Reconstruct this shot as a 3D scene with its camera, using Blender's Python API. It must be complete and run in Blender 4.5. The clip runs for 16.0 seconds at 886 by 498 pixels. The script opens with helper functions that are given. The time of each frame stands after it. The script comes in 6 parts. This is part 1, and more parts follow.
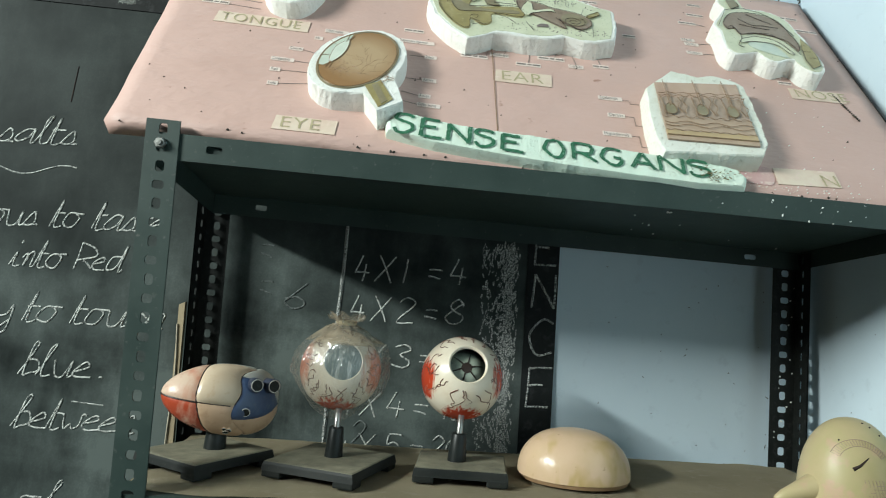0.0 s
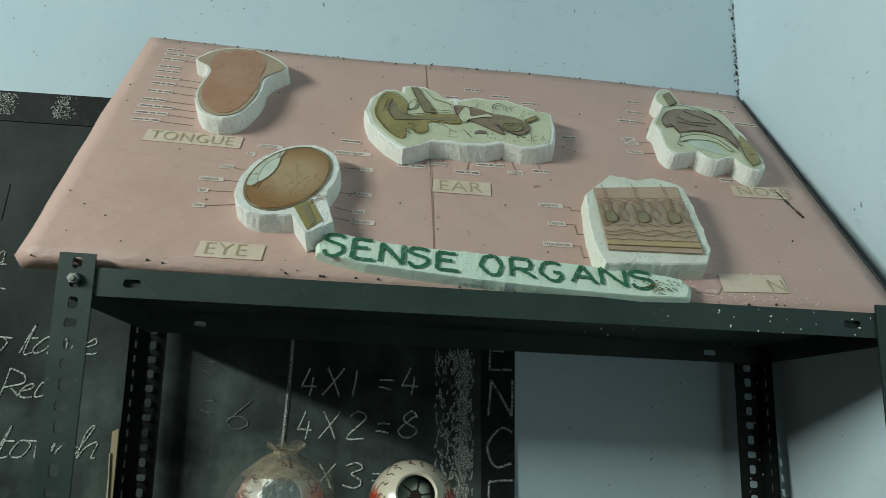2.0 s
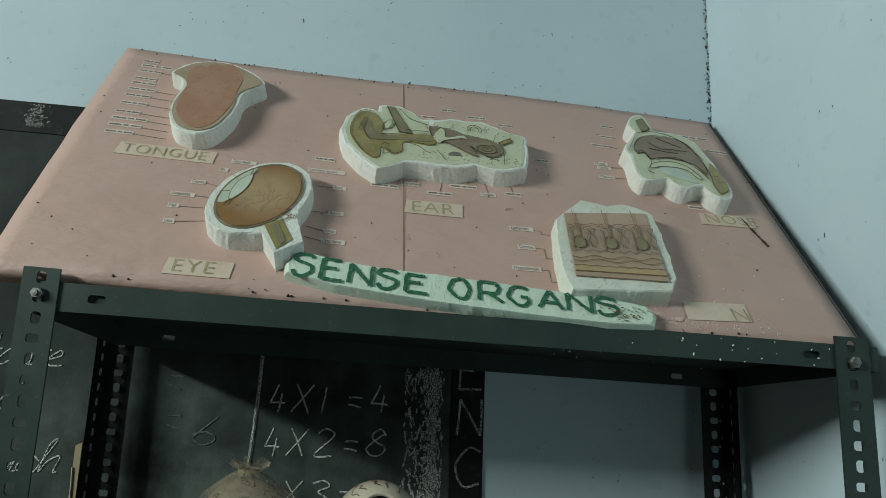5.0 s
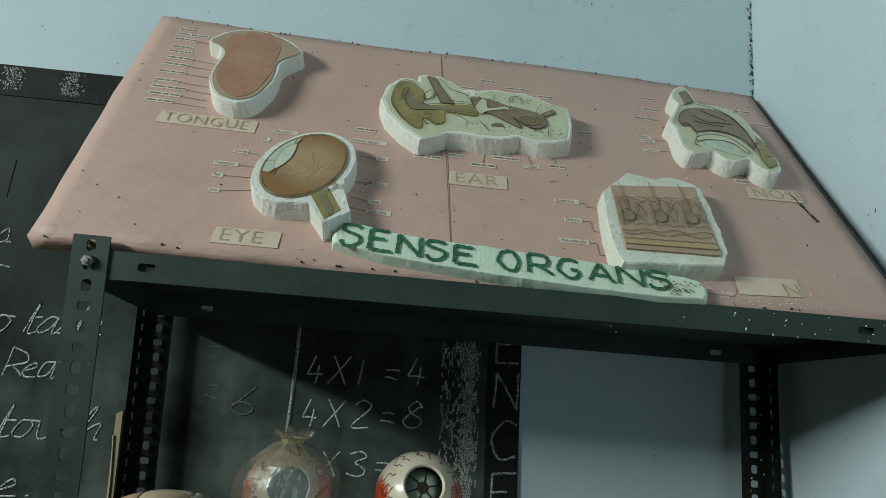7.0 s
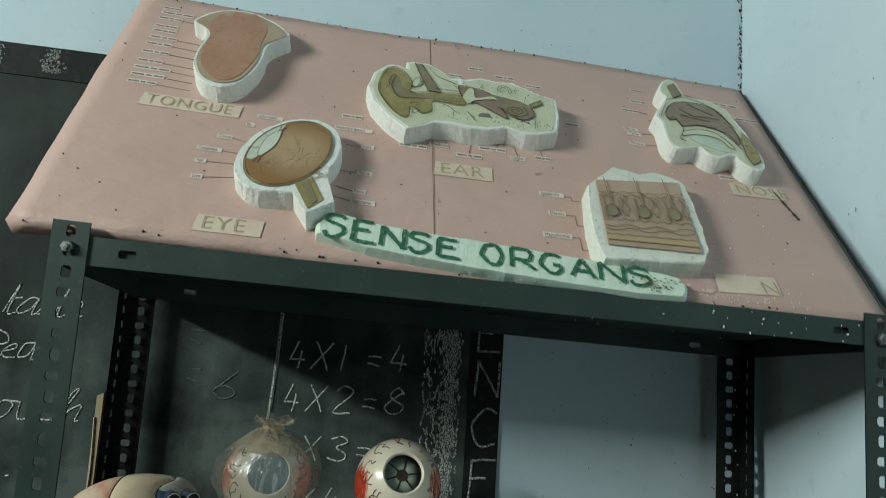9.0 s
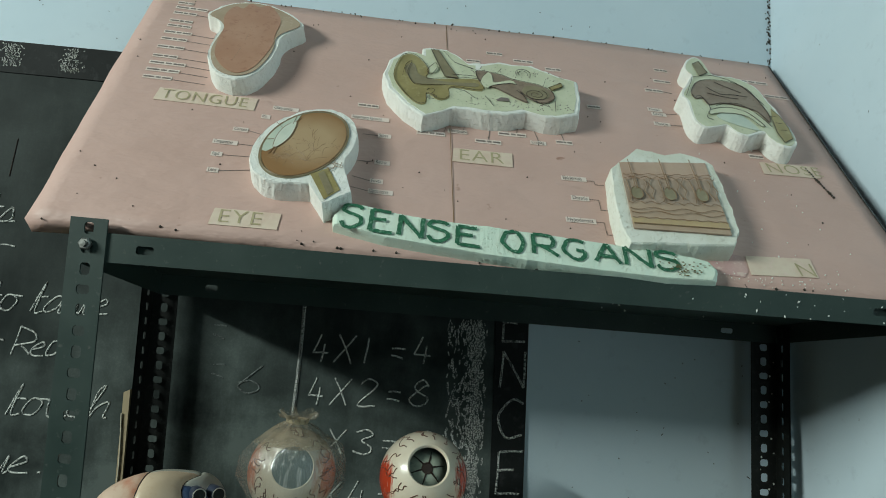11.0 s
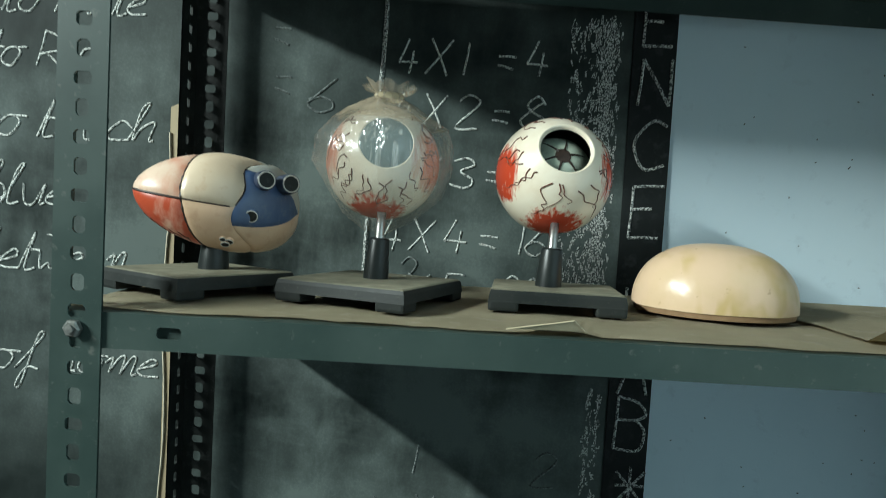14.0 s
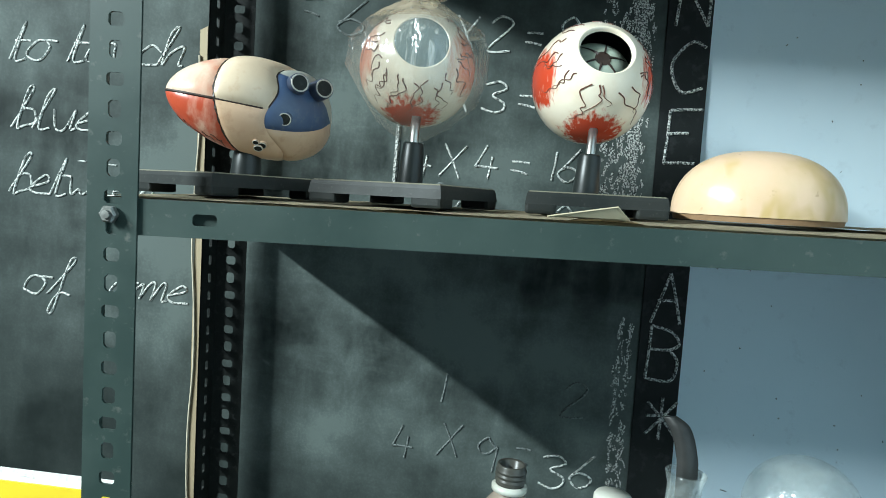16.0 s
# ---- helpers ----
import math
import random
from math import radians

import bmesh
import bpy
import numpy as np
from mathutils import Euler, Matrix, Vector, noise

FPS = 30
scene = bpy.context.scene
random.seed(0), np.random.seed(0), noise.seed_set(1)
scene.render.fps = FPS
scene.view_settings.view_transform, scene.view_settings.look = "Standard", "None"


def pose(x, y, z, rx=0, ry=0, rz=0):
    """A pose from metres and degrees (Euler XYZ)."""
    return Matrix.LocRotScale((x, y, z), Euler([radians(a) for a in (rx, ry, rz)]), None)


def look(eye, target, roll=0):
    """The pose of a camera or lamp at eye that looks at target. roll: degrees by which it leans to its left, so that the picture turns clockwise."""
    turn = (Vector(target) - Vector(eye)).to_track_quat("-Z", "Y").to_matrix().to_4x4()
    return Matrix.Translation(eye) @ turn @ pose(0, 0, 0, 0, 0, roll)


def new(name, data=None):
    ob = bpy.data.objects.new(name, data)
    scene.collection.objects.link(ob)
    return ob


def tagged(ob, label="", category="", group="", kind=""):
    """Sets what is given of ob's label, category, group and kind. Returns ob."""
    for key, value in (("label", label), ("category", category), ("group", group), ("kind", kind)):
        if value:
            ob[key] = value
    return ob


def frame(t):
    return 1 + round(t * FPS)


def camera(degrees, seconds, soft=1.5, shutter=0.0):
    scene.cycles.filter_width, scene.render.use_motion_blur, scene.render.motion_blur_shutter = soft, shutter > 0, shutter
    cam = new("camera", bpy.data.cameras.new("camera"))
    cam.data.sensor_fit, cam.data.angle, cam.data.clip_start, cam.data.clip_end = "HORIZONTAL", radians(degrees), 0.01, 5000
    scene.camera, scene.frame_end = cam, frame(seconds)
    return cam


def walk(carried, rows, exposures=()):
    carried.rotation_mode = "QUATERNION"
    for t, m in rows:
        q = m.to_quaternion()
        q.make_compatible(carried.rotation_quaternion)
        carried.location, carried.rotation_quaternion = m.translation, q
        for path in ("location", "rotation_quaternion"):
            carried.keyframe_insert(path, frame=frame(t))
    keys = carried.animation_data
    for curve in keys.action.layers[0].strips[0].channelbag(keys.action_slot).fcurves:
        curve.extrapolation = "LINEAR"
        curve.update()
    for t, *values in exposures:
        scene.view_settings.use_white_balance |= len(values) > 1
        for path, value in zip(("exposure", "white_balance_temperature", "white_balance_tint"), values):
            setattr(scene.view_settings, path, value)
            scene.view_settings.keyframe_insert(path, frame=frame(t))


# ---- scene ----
cam = camera(67.5, 16.0, soft=0.5, shutter=0.5)
PATH = [
    (0, (0.344, -0.723, 1.661), (0.334, 1.271, 1.814), 6.2),
    (0.5, (0.358, -0.726, 1.672), (0.377, 1.267, 1.841), 6.0),
    (1, (0.367, -0.717, 1.672), (0.401, 1.277, 1.823), 6.1),
    (1.5, (0.371, -0.718, 1.713), (0.415, 1.265, 1.969), 5.2),
    (2, (0.388, -0.696, 1.731), (0.419, 1.272, 2.084), 3.6),
    (2.5, (0.406, -0.684, 1.734), (0.487, 1.283, 2.086), 4.1),
    (3, (0.417, -0.685, 1.745), (0.529, 1.275, 2.129), 3.8),
    (3.5, (0.427, -0.684, 1.748), (0.518, 1.275, 2.145), 3.6),
    (3.7, (0.432, -0.686, 1.746), (0.501, 1.27, 2.16), 3.7),
    (5.8, (0.382, -0.707, 1.745), (0.465, 1.26, 2.101), 5.3),
    (6, (0.38, -0.706, 1.743), (0.445, 1.263, 2.092), 5.3),
    (6.5, (0.367, -0.699, 1.74), (0.431, 1.272, 2.072), 5.6),
    (7, (0.36, -0.692, 1.737), (0.418, 1.283, 2.052), 5.3),
    (7.5, (0.357, -0.691, 1.741), (0.437, 1.28, 2.069), 4.8),
    (8, (0.357, -0.688, 1.737), (0.441, 1.287, 2.041), 5.4),
    (8.5, (0.356, -0.691, 1.732), (0.462, 1.289, 1.988), 5.1),
    (9, (0.363, -0.695, 1.753), (0.465, 1.287, 2.006), 6.3),
    (9.2, (0.363, -0.687, 1.765), (0.454, 1.292, 2.035), 6.7),
    (11.5, (0.379, -0.673, 1.738), (0.386, 1.317, 1.945), 4.6),
    (12, (0.402, -0.634, 1.698), (0.408, 1.358, 1.878), 4.0),
    (12.5, (0.421, -0.64, 1.663), (0.361, 1.358, 1.735), 5.2),
    (13, (0.391, -0.585, 1.594), (0.248, 1.41, 1.564), 4.5),
    (13.5, (0.339, -0.513, 1.545), (0.228, 1.483, 1.502), 4.9),
    (14, (0.319, -0.462, 1.517), (0.216, 1.532, 1.408), 5.7),
    (14.5, (0.32, -0.443, 1.507), (0.217, 1.549, 1.361), 6.2),
    (15, (0.316, -0.434, 1.465), (0.18, 1.556, 1.325), 6.1),
    (15.5, (0.308, -0.439, 1.442), (0.173, 1.55, 1.281), 5.5),
    (16, (0.311, -0.457, 1.447), (0.159, 1.53, 1.283), 6.0),
]
EXPOSURES = [(0, 0.4, 6420, 9), (1.0, 0.35, 6440, 7), (1.5, 0.0, 6440, 4), (2.0, -0.38, 6440, 2), (3.0, -0.62, 6440, 1), (6.0, -0.61, 6440, 3), (9.0, -0.38, 6420, 3), (11.5, -0.26, 6400, 3), (12.0, -0.12, 6370, 3),
             (12.5, 0.28, 6300, 2), (13.0, 0.75, 6250, 0), (14.0, 0.72, 6150, 3), (14.5, 0.73, 6080, 4), (15.0, 1.2, 5950, 5), (16.0, 1.27, 5900, 6)]
walk(cam, [(t, look(eye, target, roll)) for t, eye, target, roll in PATH], EXPOSURES)


# ---- light ----
world = bpy.data.worlds.new("room_dusk")
scene.world = world
world.use_nodes = True
world.node_tree.nodes["Background"].inputs[0].default_value = (0.62, 0.75, 0.9, 1)
world.node_tree.nodes["Background"].inputs[1].default_value = 0.15

tube = bpy.data.lights.new("tube_light", "AREA")
tube.shape, tube.size, tube.size_y = "RECTANGLE", 1.2, 0.05
tube.energy, tube.color = 100, (0.93, 1.0, 0.95)
tube_ob = new("tube_light", tube)
tube_ob.matrix_world = look((-2.0, -1.4, 2.65), (0.4, -1.4, 1.6))

# weak bluish fill lamp, added at an opening in the unseen wall behind the walker
fill_lamp = bpy.data.lights.new("fill_light", "AREA")
fill_lamp.shape, fill_lamp.size, fill_lamp.size_y = "RECTANGLE", 1.2, 1.1
fill_lamp.energy, fill_lamp.color = 1.6, (0.78, 0.9, 1.0)
fill_lamp_ob = new("fill_light", fill_lamp)
fill_lamp_ob.matrix_world = look((-0.6, -6.94, 1.75), (-0.4, 0, 1.7))


# ---- materials ----
def shader(name, base, rough=0.6, metal=0.0, spec=0.5):
    mat = bpy.data.materials.new(name)
    mat.use_nodes = True
    b = mat.node_tree.nodes["Principled BSDF"]
    b.inputs["Base Color"].default_value = (*base, 1)
    b.inputs["Roughness"].default_value = rough
    b.inputs["Metallic"].default_value = metal
    b.inputs["Specular IOR Level"].default_value = spec
    return mat, mat.node_tree, b


def node(nt, kind, **inputs):
    n = nt.nodes.new(kind)
    for k, v in inputs.items():
        n.inputs[k.replace("_", " ")].default_value = v
    return n


def coords(nt, scale=(1, 1, 1)):
    tc, mp = nt.nodes.new("ShaderNodeTexCoord"), nt.nodes.new("ShaderNodeMapping")
    mp.inputs["Scale"].default_value = scale
    nt.links.new(tc.outputs["Object"], mp.inputs["Vector"])
    return mp.outputs["Vector"]


def noise_mask(nt, scale, lo, hi, detail=6.0, stretch=(1, 1, 1), rough=0.6):
    n = node(nt, "ShaderNodeTexNoise", Scale=scale, Detail=detail, Roughness=rough)
    nt.links.new(coords(nt, stretch), n.inputs["Vector"])
    r = nt.nodes.new("ShaderNodeMapRange")
    r.inputs["From Min"].default_value, r.inputs["From Max"].default_value = lo, hi
    nt.links.new(n.outputs["Fac"], r.inputs["Value"])
    return r.outputs["Result"]


def blend(nt, fac, a, b):
    m = nt.nodes.new("ShaderNodeMix")
    m.data_type = "RGBA"
    for socket, value in ((m.inputs[0], fac), (m.inputs[6], a), (m.inputs[7], b)):
        if isinstance(value, tuple):
            socket.default_value = (*value, 1)
        elif isinstance(value, float):
            socket.default_value = value
        else:
            nt.links.new(value, socket)
    return m.outputs[2]


def calc(nt, op, a, b=0.0):
    m = nt.nodes.new("ShaderNodeMath")
    m.operation, m.use_clamp = op, op in ("MULTIPLY_ADD",)
    for socket, value in zip(m.inputs, (a, b)):
        if isinstance(value, (int, float)):
            socket.default_value = value
        else:
            nt.links.new(value, socket)
    return m.outputs[0]


def relief(nt, b, height, strength=0.3, distance=0.002):
    bump = node(nt, "ShaderNodeBump", Strength=strength, Distance=distance)
    nt.links.new(height, bump.inputs["Height"])
    nt.links.new(bump.outputs["Normal"], b.inputs["Normal"])


def surface(name, base, second, scale=8.0, lo=0.4, hi=0.7, third=None, fine=120.0, rough=0.6, rough2=None, metal=0.0,
            bump=0.2, depth=0.001, stretch=(1, 1, 1), flo=0.55, fhi=0.7, spec=0.5):
    """A two-scale surface: broad stains of second over base, fine grain of third, and a grain relief."""
    mat, nt, b = shader(name, base, rough, metal, spec)
    broad = noise_mask(nt, scale, lo, hi, stretch=stretch)
    col = blend(nt, broad, base, second)
    grain = noise_mask(nt, fine, flo, fhi, 4.0)
    if third:
        col = blend(nt, grain, col, third)
    nt.links.new(col, b.inputs["Base Color"])
    if rough2 is not None:
        r = nt.nodes.new("ShaderNodeMapRange")
        r.inputs["To Min"].default_value, r.inputs["To Max"].default_value = rough, rough2
        nt.links.new(broad, r.inputs["Value"])
        nt.links.new(r.outputs["Result"], b.inputs["Roughness"])
    relief(nt, b, grain, bump, depth)
    return mat


wall_paint = surface("pale_blue_limewash", (0.615, 0.73, 0.80), (0.545, 0.67, 0.75), 3.0, 0.35, 0.7, (0.50, 0.60, 0.67), 45.0, 0.85, bump=0.25, depth=0.002, flo=0.6, fhi=0.85)
# tones of the unseen walls, floor and ceiling, set dark to weaken bounced light
low_bounce_paint = surface("dark_low_bounce_wall", (0.085, 0.10, 0.09), (0.065, 0.075, 0.068), 3.0, rough=0.9)
floor_mat = surface("dark_low_bounce_floor", (0.040, 0.036, 0.032), (0.028, 0.026, 0.023), 4.0, third=(0.050, 0.046, 0.040), rough=0.7)
ceiling_mat = surface("dark_low_bounce_ceiling", (0.15, 0.15, 0.135), (0.11, 0.11, 0.10), 2.0, rough=0.9)
rack_paint = surface("dark_grey_green_enamel", (0.027, 0.045, 0.040), (0.045, 0.067, 0.059), 11.0, 0.38, 0.72, (0.095, 0.105, 0.092), 130.0, 0.45, 0.58, bump=0.12, depth=0.0006, flo=0.62, fhi=0.78, spec=0.3)
# near-black that puts shade into the rear posts and the vessel mouths
shade_black = surface("shade_black", (0.010, 0.012, 0.011), (0.018, 0.02, 0.018), 20.0, third=(0.03, 0.032, 0.03), fine=150.0, rough=0.5, bump=0.1, spec=0.2)
stain_brown = surface("dried_mud_stain", (0.13, 0.11, 0.05), (0.20, 0.17, 0.08), 90.0, rough=0.9)
torn_pink = surface("torn_pink_paper", (0.50, 0.30, 0.29), (0.60, 0.42, 0.38), 30.0, third=(0.66, 0.52, 0.46), fine=140.0, rough=0.8, bump=0.3)
steel = surface("dull_zinc", (0.26, 0.27, 0.255), (0.16, 0.16, 0.15), 90.0, rough=0.5, rough2=0.65, metal=0.9, bump=0.2)
pin_steel = surface("bright_steel_pin", (0.46, 0.46, 0.44), (0.33, 0.33, 0.31), 120.0, rough=0.38, metal=1.0, bump=0.05)
border_mat = surface("black_painted_border", (0.012, 0.014, 0.014), (0.022, 0.025, 0.025), 12.0, third=(0.030, 0.033, 0.033), fine=70.0, rough=0.6, bump=0.2, spec=0.12)
foam = surface("white_thermocol", (0.86, 0.87, 0.82), (0.82, 0.82, 0.75), 30.0, 0.5, 0.8, (0.80, 0.80, 0.75), 240.0, 0.75, bump=0.6, depth=0.0012, flo=0.5, fhi=0.7)
foam_dull = surface("dusty_thermocol", (0.78, 0.80, 0.72), (0.66, 0.66, 0.54), 22.0, 0.45, 0.75, (0.70, 0.70, 0.60), 260.0, 0.8, bump=0.6, depth=0.0012)
foam_mint = surface("pale_green_thermocol", (0.66, 0.80, 0.68), (0.72, 0.80, 0.68), 18.0, 0.4, 0.7, (0.64, 0.74, 0.62), 260.0, 0.75, bump=0.5, depth=0.001)
green_ink = surface("dark_green_ink", (0.016, 0.105, 0.052), (0.03, 0.17, 0.085), 90.0, third=(0.30, 0.46, 0.34), fine=420.0, rough=0.7, flo=0.56, fhi=0.70)
label_paper = surface("yellowed_label_paper", (0.72, 0.60, 0.48), (0.66, 0.50, 0.40), 40.0, third=(0.74, 0.58, 0.50), fine=120.0, rough=0.7, bump=0.1)
strip_paper = surface("tiny_label_paper", (0.80, 0.70, 0.64), (0.72, 0.58, 0.52), 60.0, rough=0.7, bump=0.05)
label_ink = surface("faded_olive_ink", (0.38, 0.33, 0.19), (0.52, 0.44, 0.28), 120.0, rough=0.8, bump=0.0)
dark_ink = surface("dark_print", (0.19, 0.16, 0.145), (0.28, 0.235, 0.21), 90.0, rough=0.8, bump=0.0)
tongue_print = surface("tongue_print", (0.42, 0.225, 0.145), (0.48, 0.28, 0.19), 22.0, 0.35, 0.7, (0.36, 0.17, 0.11), 120.0, 0.35, bump=0.05)
def rim_print(name, c, r, inner, outer):
    """A printed disc, pale in the middle and dark at the rim."""
    mat, nt, b = shader(name, inner, 0.35)
    tc, dist = nt.nodes.new("ShaderNodeTexCoord"), nt.nodes.new("ShaderNodeVectorMath")
    dist.operation = "DISTANCE"
    dist.inputs[1].default_value = c
    nt.links.new(tc.outputs["Object"], dist.inputs[0])
    m = nt.nodes.new("ShaderNodeMapRange")
    m.inputs["From Min"].default_value, m.inputs["From Max"].default_value = r * 0.45, r
    nt.links.new(calc(nt, "ADD", dist.outputs["Value"], calc(nt, "MULTIPLY", noise_mask(nt, 60.0, 0.2, 0.8), r * 0.12)), m.inputs["Value"])
    nt.links.new(blend(nt, m.outputs["Result"], inner, outer), b.inputs["Base Color"])
    return mat


olive_print = surface("olive_print", (0.36, 0.30, 0.13), (0.27, 0.225, 0.09), 40.0, 0.4, 0.65, (0.42, 0.36, 0.18), 110.0, 0.4, bump=0.05)
mauve_print = surface("mauve_print", (0.25, 0.185, 0.135), (0.31, 0.24, 0.18), 60.0, third=(0.20, 0.145, 0.10), fine=150.0, rough=0.45, bump=0.05)
nerve_print = surface("nerve_print", (0.235, 0.20, 0.12), (0.31, 0.27, 0.17), 70.0, rough=0.45, bump=0.05)
cream_print = surface("cream_print", (0.66, 0.68, 0.50), (0.58, 0.60, 0.42), 40.0, third=(0.30, 0.36, 0.20), fine=330.0, rough=0.4, bump=0.05, flo=0.62, fhi=0.70)
brown_print = surface("brown_print", (0.24, 0.15, 0.08), (0.32, 0.20, 0.11), 50.0, rough=0.45, bump=0.05)
tan_print = surface("tan_print", (0.44, 0.34, 0.24), (0.38, 0.28, 0.19), 30.0, third=(0.50, 0.40, 0.30), rough=0.45, bump=0.05)
skin_print = surface("skin_print", (0.52, 0.37, 0.28), (0.46, 0.31, 0.23), 26.0, third=(0.52, 0.38, 0.28), rough=0.5, bump=0.05)
cream_lens = surface("pale_cream_lens_print", (0.68, 0.72, 0.62), (0.60, 0.66, 0.56), 60.0, rough=0.35, bump=0.03)
glaze_print = surface("pale_lens_print", (0.60, 0.66, 0.55), (0.50, 0.58, 0.50), 60.0, rough=0.35, bump=0.05)
kraft = surface("dusty_kraft_paper", (0.50, 0.43, 0.29), (0.40, 0.34, 0.22), 9.0, 0.35, 0.7, (0.50, 0.43, 0.31), 60.0, 0.85, bump=0.3, depth=0.001)
black_plastic = surface("dusty_black_plastic", (0.012, 0.015, 0.014), (0.026, 0.028, 0.025), 16.0, 0.4, 0.8, (0.05, 0.052, 0.045), 260.0, 0.5, 0.7, bump=0.1, flo=0.6, fhi=0.85, spec=0.3)
stem_plastic = surface("black_stem_plastic", (0.010, 0.013, 0.013), (0.018, 0.022, 0.02), 40.0, rough=0.36, bump=0.05, spec=0.35)


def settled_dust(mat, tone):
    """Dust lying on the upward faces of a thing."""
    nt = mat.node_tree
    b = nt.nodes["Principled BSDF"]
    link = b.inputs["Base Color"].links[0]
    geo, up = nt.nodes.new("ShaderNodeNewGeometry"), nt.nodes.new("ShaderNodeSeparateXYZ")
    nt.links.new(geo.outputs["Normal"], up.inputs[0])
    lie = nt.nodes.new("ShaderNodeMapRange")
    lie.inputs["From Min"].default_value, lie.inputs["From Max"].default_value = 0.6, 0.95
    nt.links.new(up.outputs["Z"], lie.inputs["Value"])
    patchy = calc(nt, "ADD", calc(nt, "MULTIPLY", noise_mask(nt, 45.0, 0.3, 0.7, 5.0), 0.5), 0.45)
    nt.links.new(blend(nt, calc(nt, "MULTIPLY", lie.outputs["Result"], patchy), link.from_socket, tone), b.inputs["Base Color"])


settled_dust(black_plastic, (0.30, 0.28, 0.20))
vein_ink = surface("dark_vein_paint", (0.10, 0.035, 0.02), (0.16, 0.06, 0.04), 80.0, rough=0.4, bump=0.0)
seam_ink = surface("black_seam_paint", (0.02, 0.012, 0.01), (0.05, 0.03, 0.02), 80.0, rough=0.5, bump=0.0)


def peach_material():
    """Glossy peach plastic with yellow-brown crooked stains."""
    mat, nt, b = shader("peach_moulded_plastic", (0.64, 0.455, 0.30), 0.3)
    col = blend(nt, noise_mask(nt, 13.0, 0.45, 0.7), (0.65, 0.465, 0.31), (0.60, 0.44, 0.26))
    line = calc(nt, "ABSOLUTE", calc(nt, "SUBTRACT", noise_mask(nt, 9.0, 0.2, 0.8, 3.0, (1.6, 1.0, 0.8)), 0.55))
    vein = nt.nodes.new("ShaderNodeMapRange")
    vein.inputs["From Min"].default_value, vein.inputs["From Max"].default_value = 0.085, 0.015
    nt.links.new(line, vein.inputs["Value"])
    col = blend(nt, calc(nt, "MULTIPLY", vein.outputs["Result"], calc(nt, "MULTIPLY", noise_mask(nt, 16.0, 0.38, 0.62, 3.0), 0.75)), col, (0.47, 0.33, 0.11))
    col = blend(nt, calc(nt, "MULTIPLY", noise_mask(nt, 120.0, 0.68, 0.78, 2.0), 0.6), col, (0.36, 0.22, 0.11))
    nt.links.new(col, b.inputs["Base Color"])
    relief(nt, b, noise_mask(nt, 22.0, 0.3, 0.7, 3.0), 0.25, 0.003)
    return mat


peach_plastic = peach_material()
ivory_plastic = surface("yellowed_ivory_plastic", (0.56, 0.46, 0.26), (0.47, 0.43, 0.20), 12.0, 0.4, 0.7, (0.60, 0.42, 0.28), 40.0, 0.4, 0.5, bump=0.06)
tan_stick = surface("raw_bamboo", (0.42, 0.34, 0.21), (0.30, 0.24, 0.15), 30.0, stretch=(1, 1, 0.1), rough=0.7)
twine_mat = surface("pale_twine", (0.55, 0.50, 0.38), (0.40, 0.36, 0.27), 80.0, rough=0.9)
yellow_paper = surface("bright_yellow_paper", (0.80, 0.62, 0.02), (0.74, 0.54, 0.02), 8.0, rough=0.5, bump=0.05)
mud = surface("dark_mud", (0.035, 0.030, 0.024), (0.07, 0.06, 0.045), 120.0, rough=0.9)
brown_pet = surface("cloudy_brown_plastic", (0.30, 0.25, 0.20), (0.24, 0.19, 0.15), 20.0, rough=0.25, bump=0.03)
bottle_neck_mat = surface("dark_screw_neck", (0.045, 0.045, 0.038), (0.08, 0.078, 0.066), 40.0, rough=0.35, bump=0.03)
white_plastic = surface("white_cap_plastic", (0.62, 0.62, 0.54), (0.54, 0.54, 0.47), 30.0, rough=0.4, bump=0.03)
rubber = surface("dark_rubber", (0.016, 0.018, 0.017), (0.03, 0.03, 0.028), 40.0, rough=0.5)


def chalk_material(name, lo, hi, tone=(0.72, 0.74, 0.70)):
    """Chalk broken up by the grain of the board under it."""
    mat, nt, b = shader(name, tone, 0.95, spec=0.1)
    n = noise_mask(nt, 520.0, lo, hi, 3.0)
    nt.links.new(blend(nt, n, (0.055, 0.064, 0.062), tone), b.inputs["Base Color"])
    return mat


chalk = chalk_material("chalk_strokes", 0.40, 0.54)
chalk_faint = chalk_material("rubbed_chalk", 0.38, 0.76, (0.28, 0.31, 0.30))
chalk_rough = chalk_material("rough_chalk", 0.47, 0.55, (0.62, 0.63, 0.60))


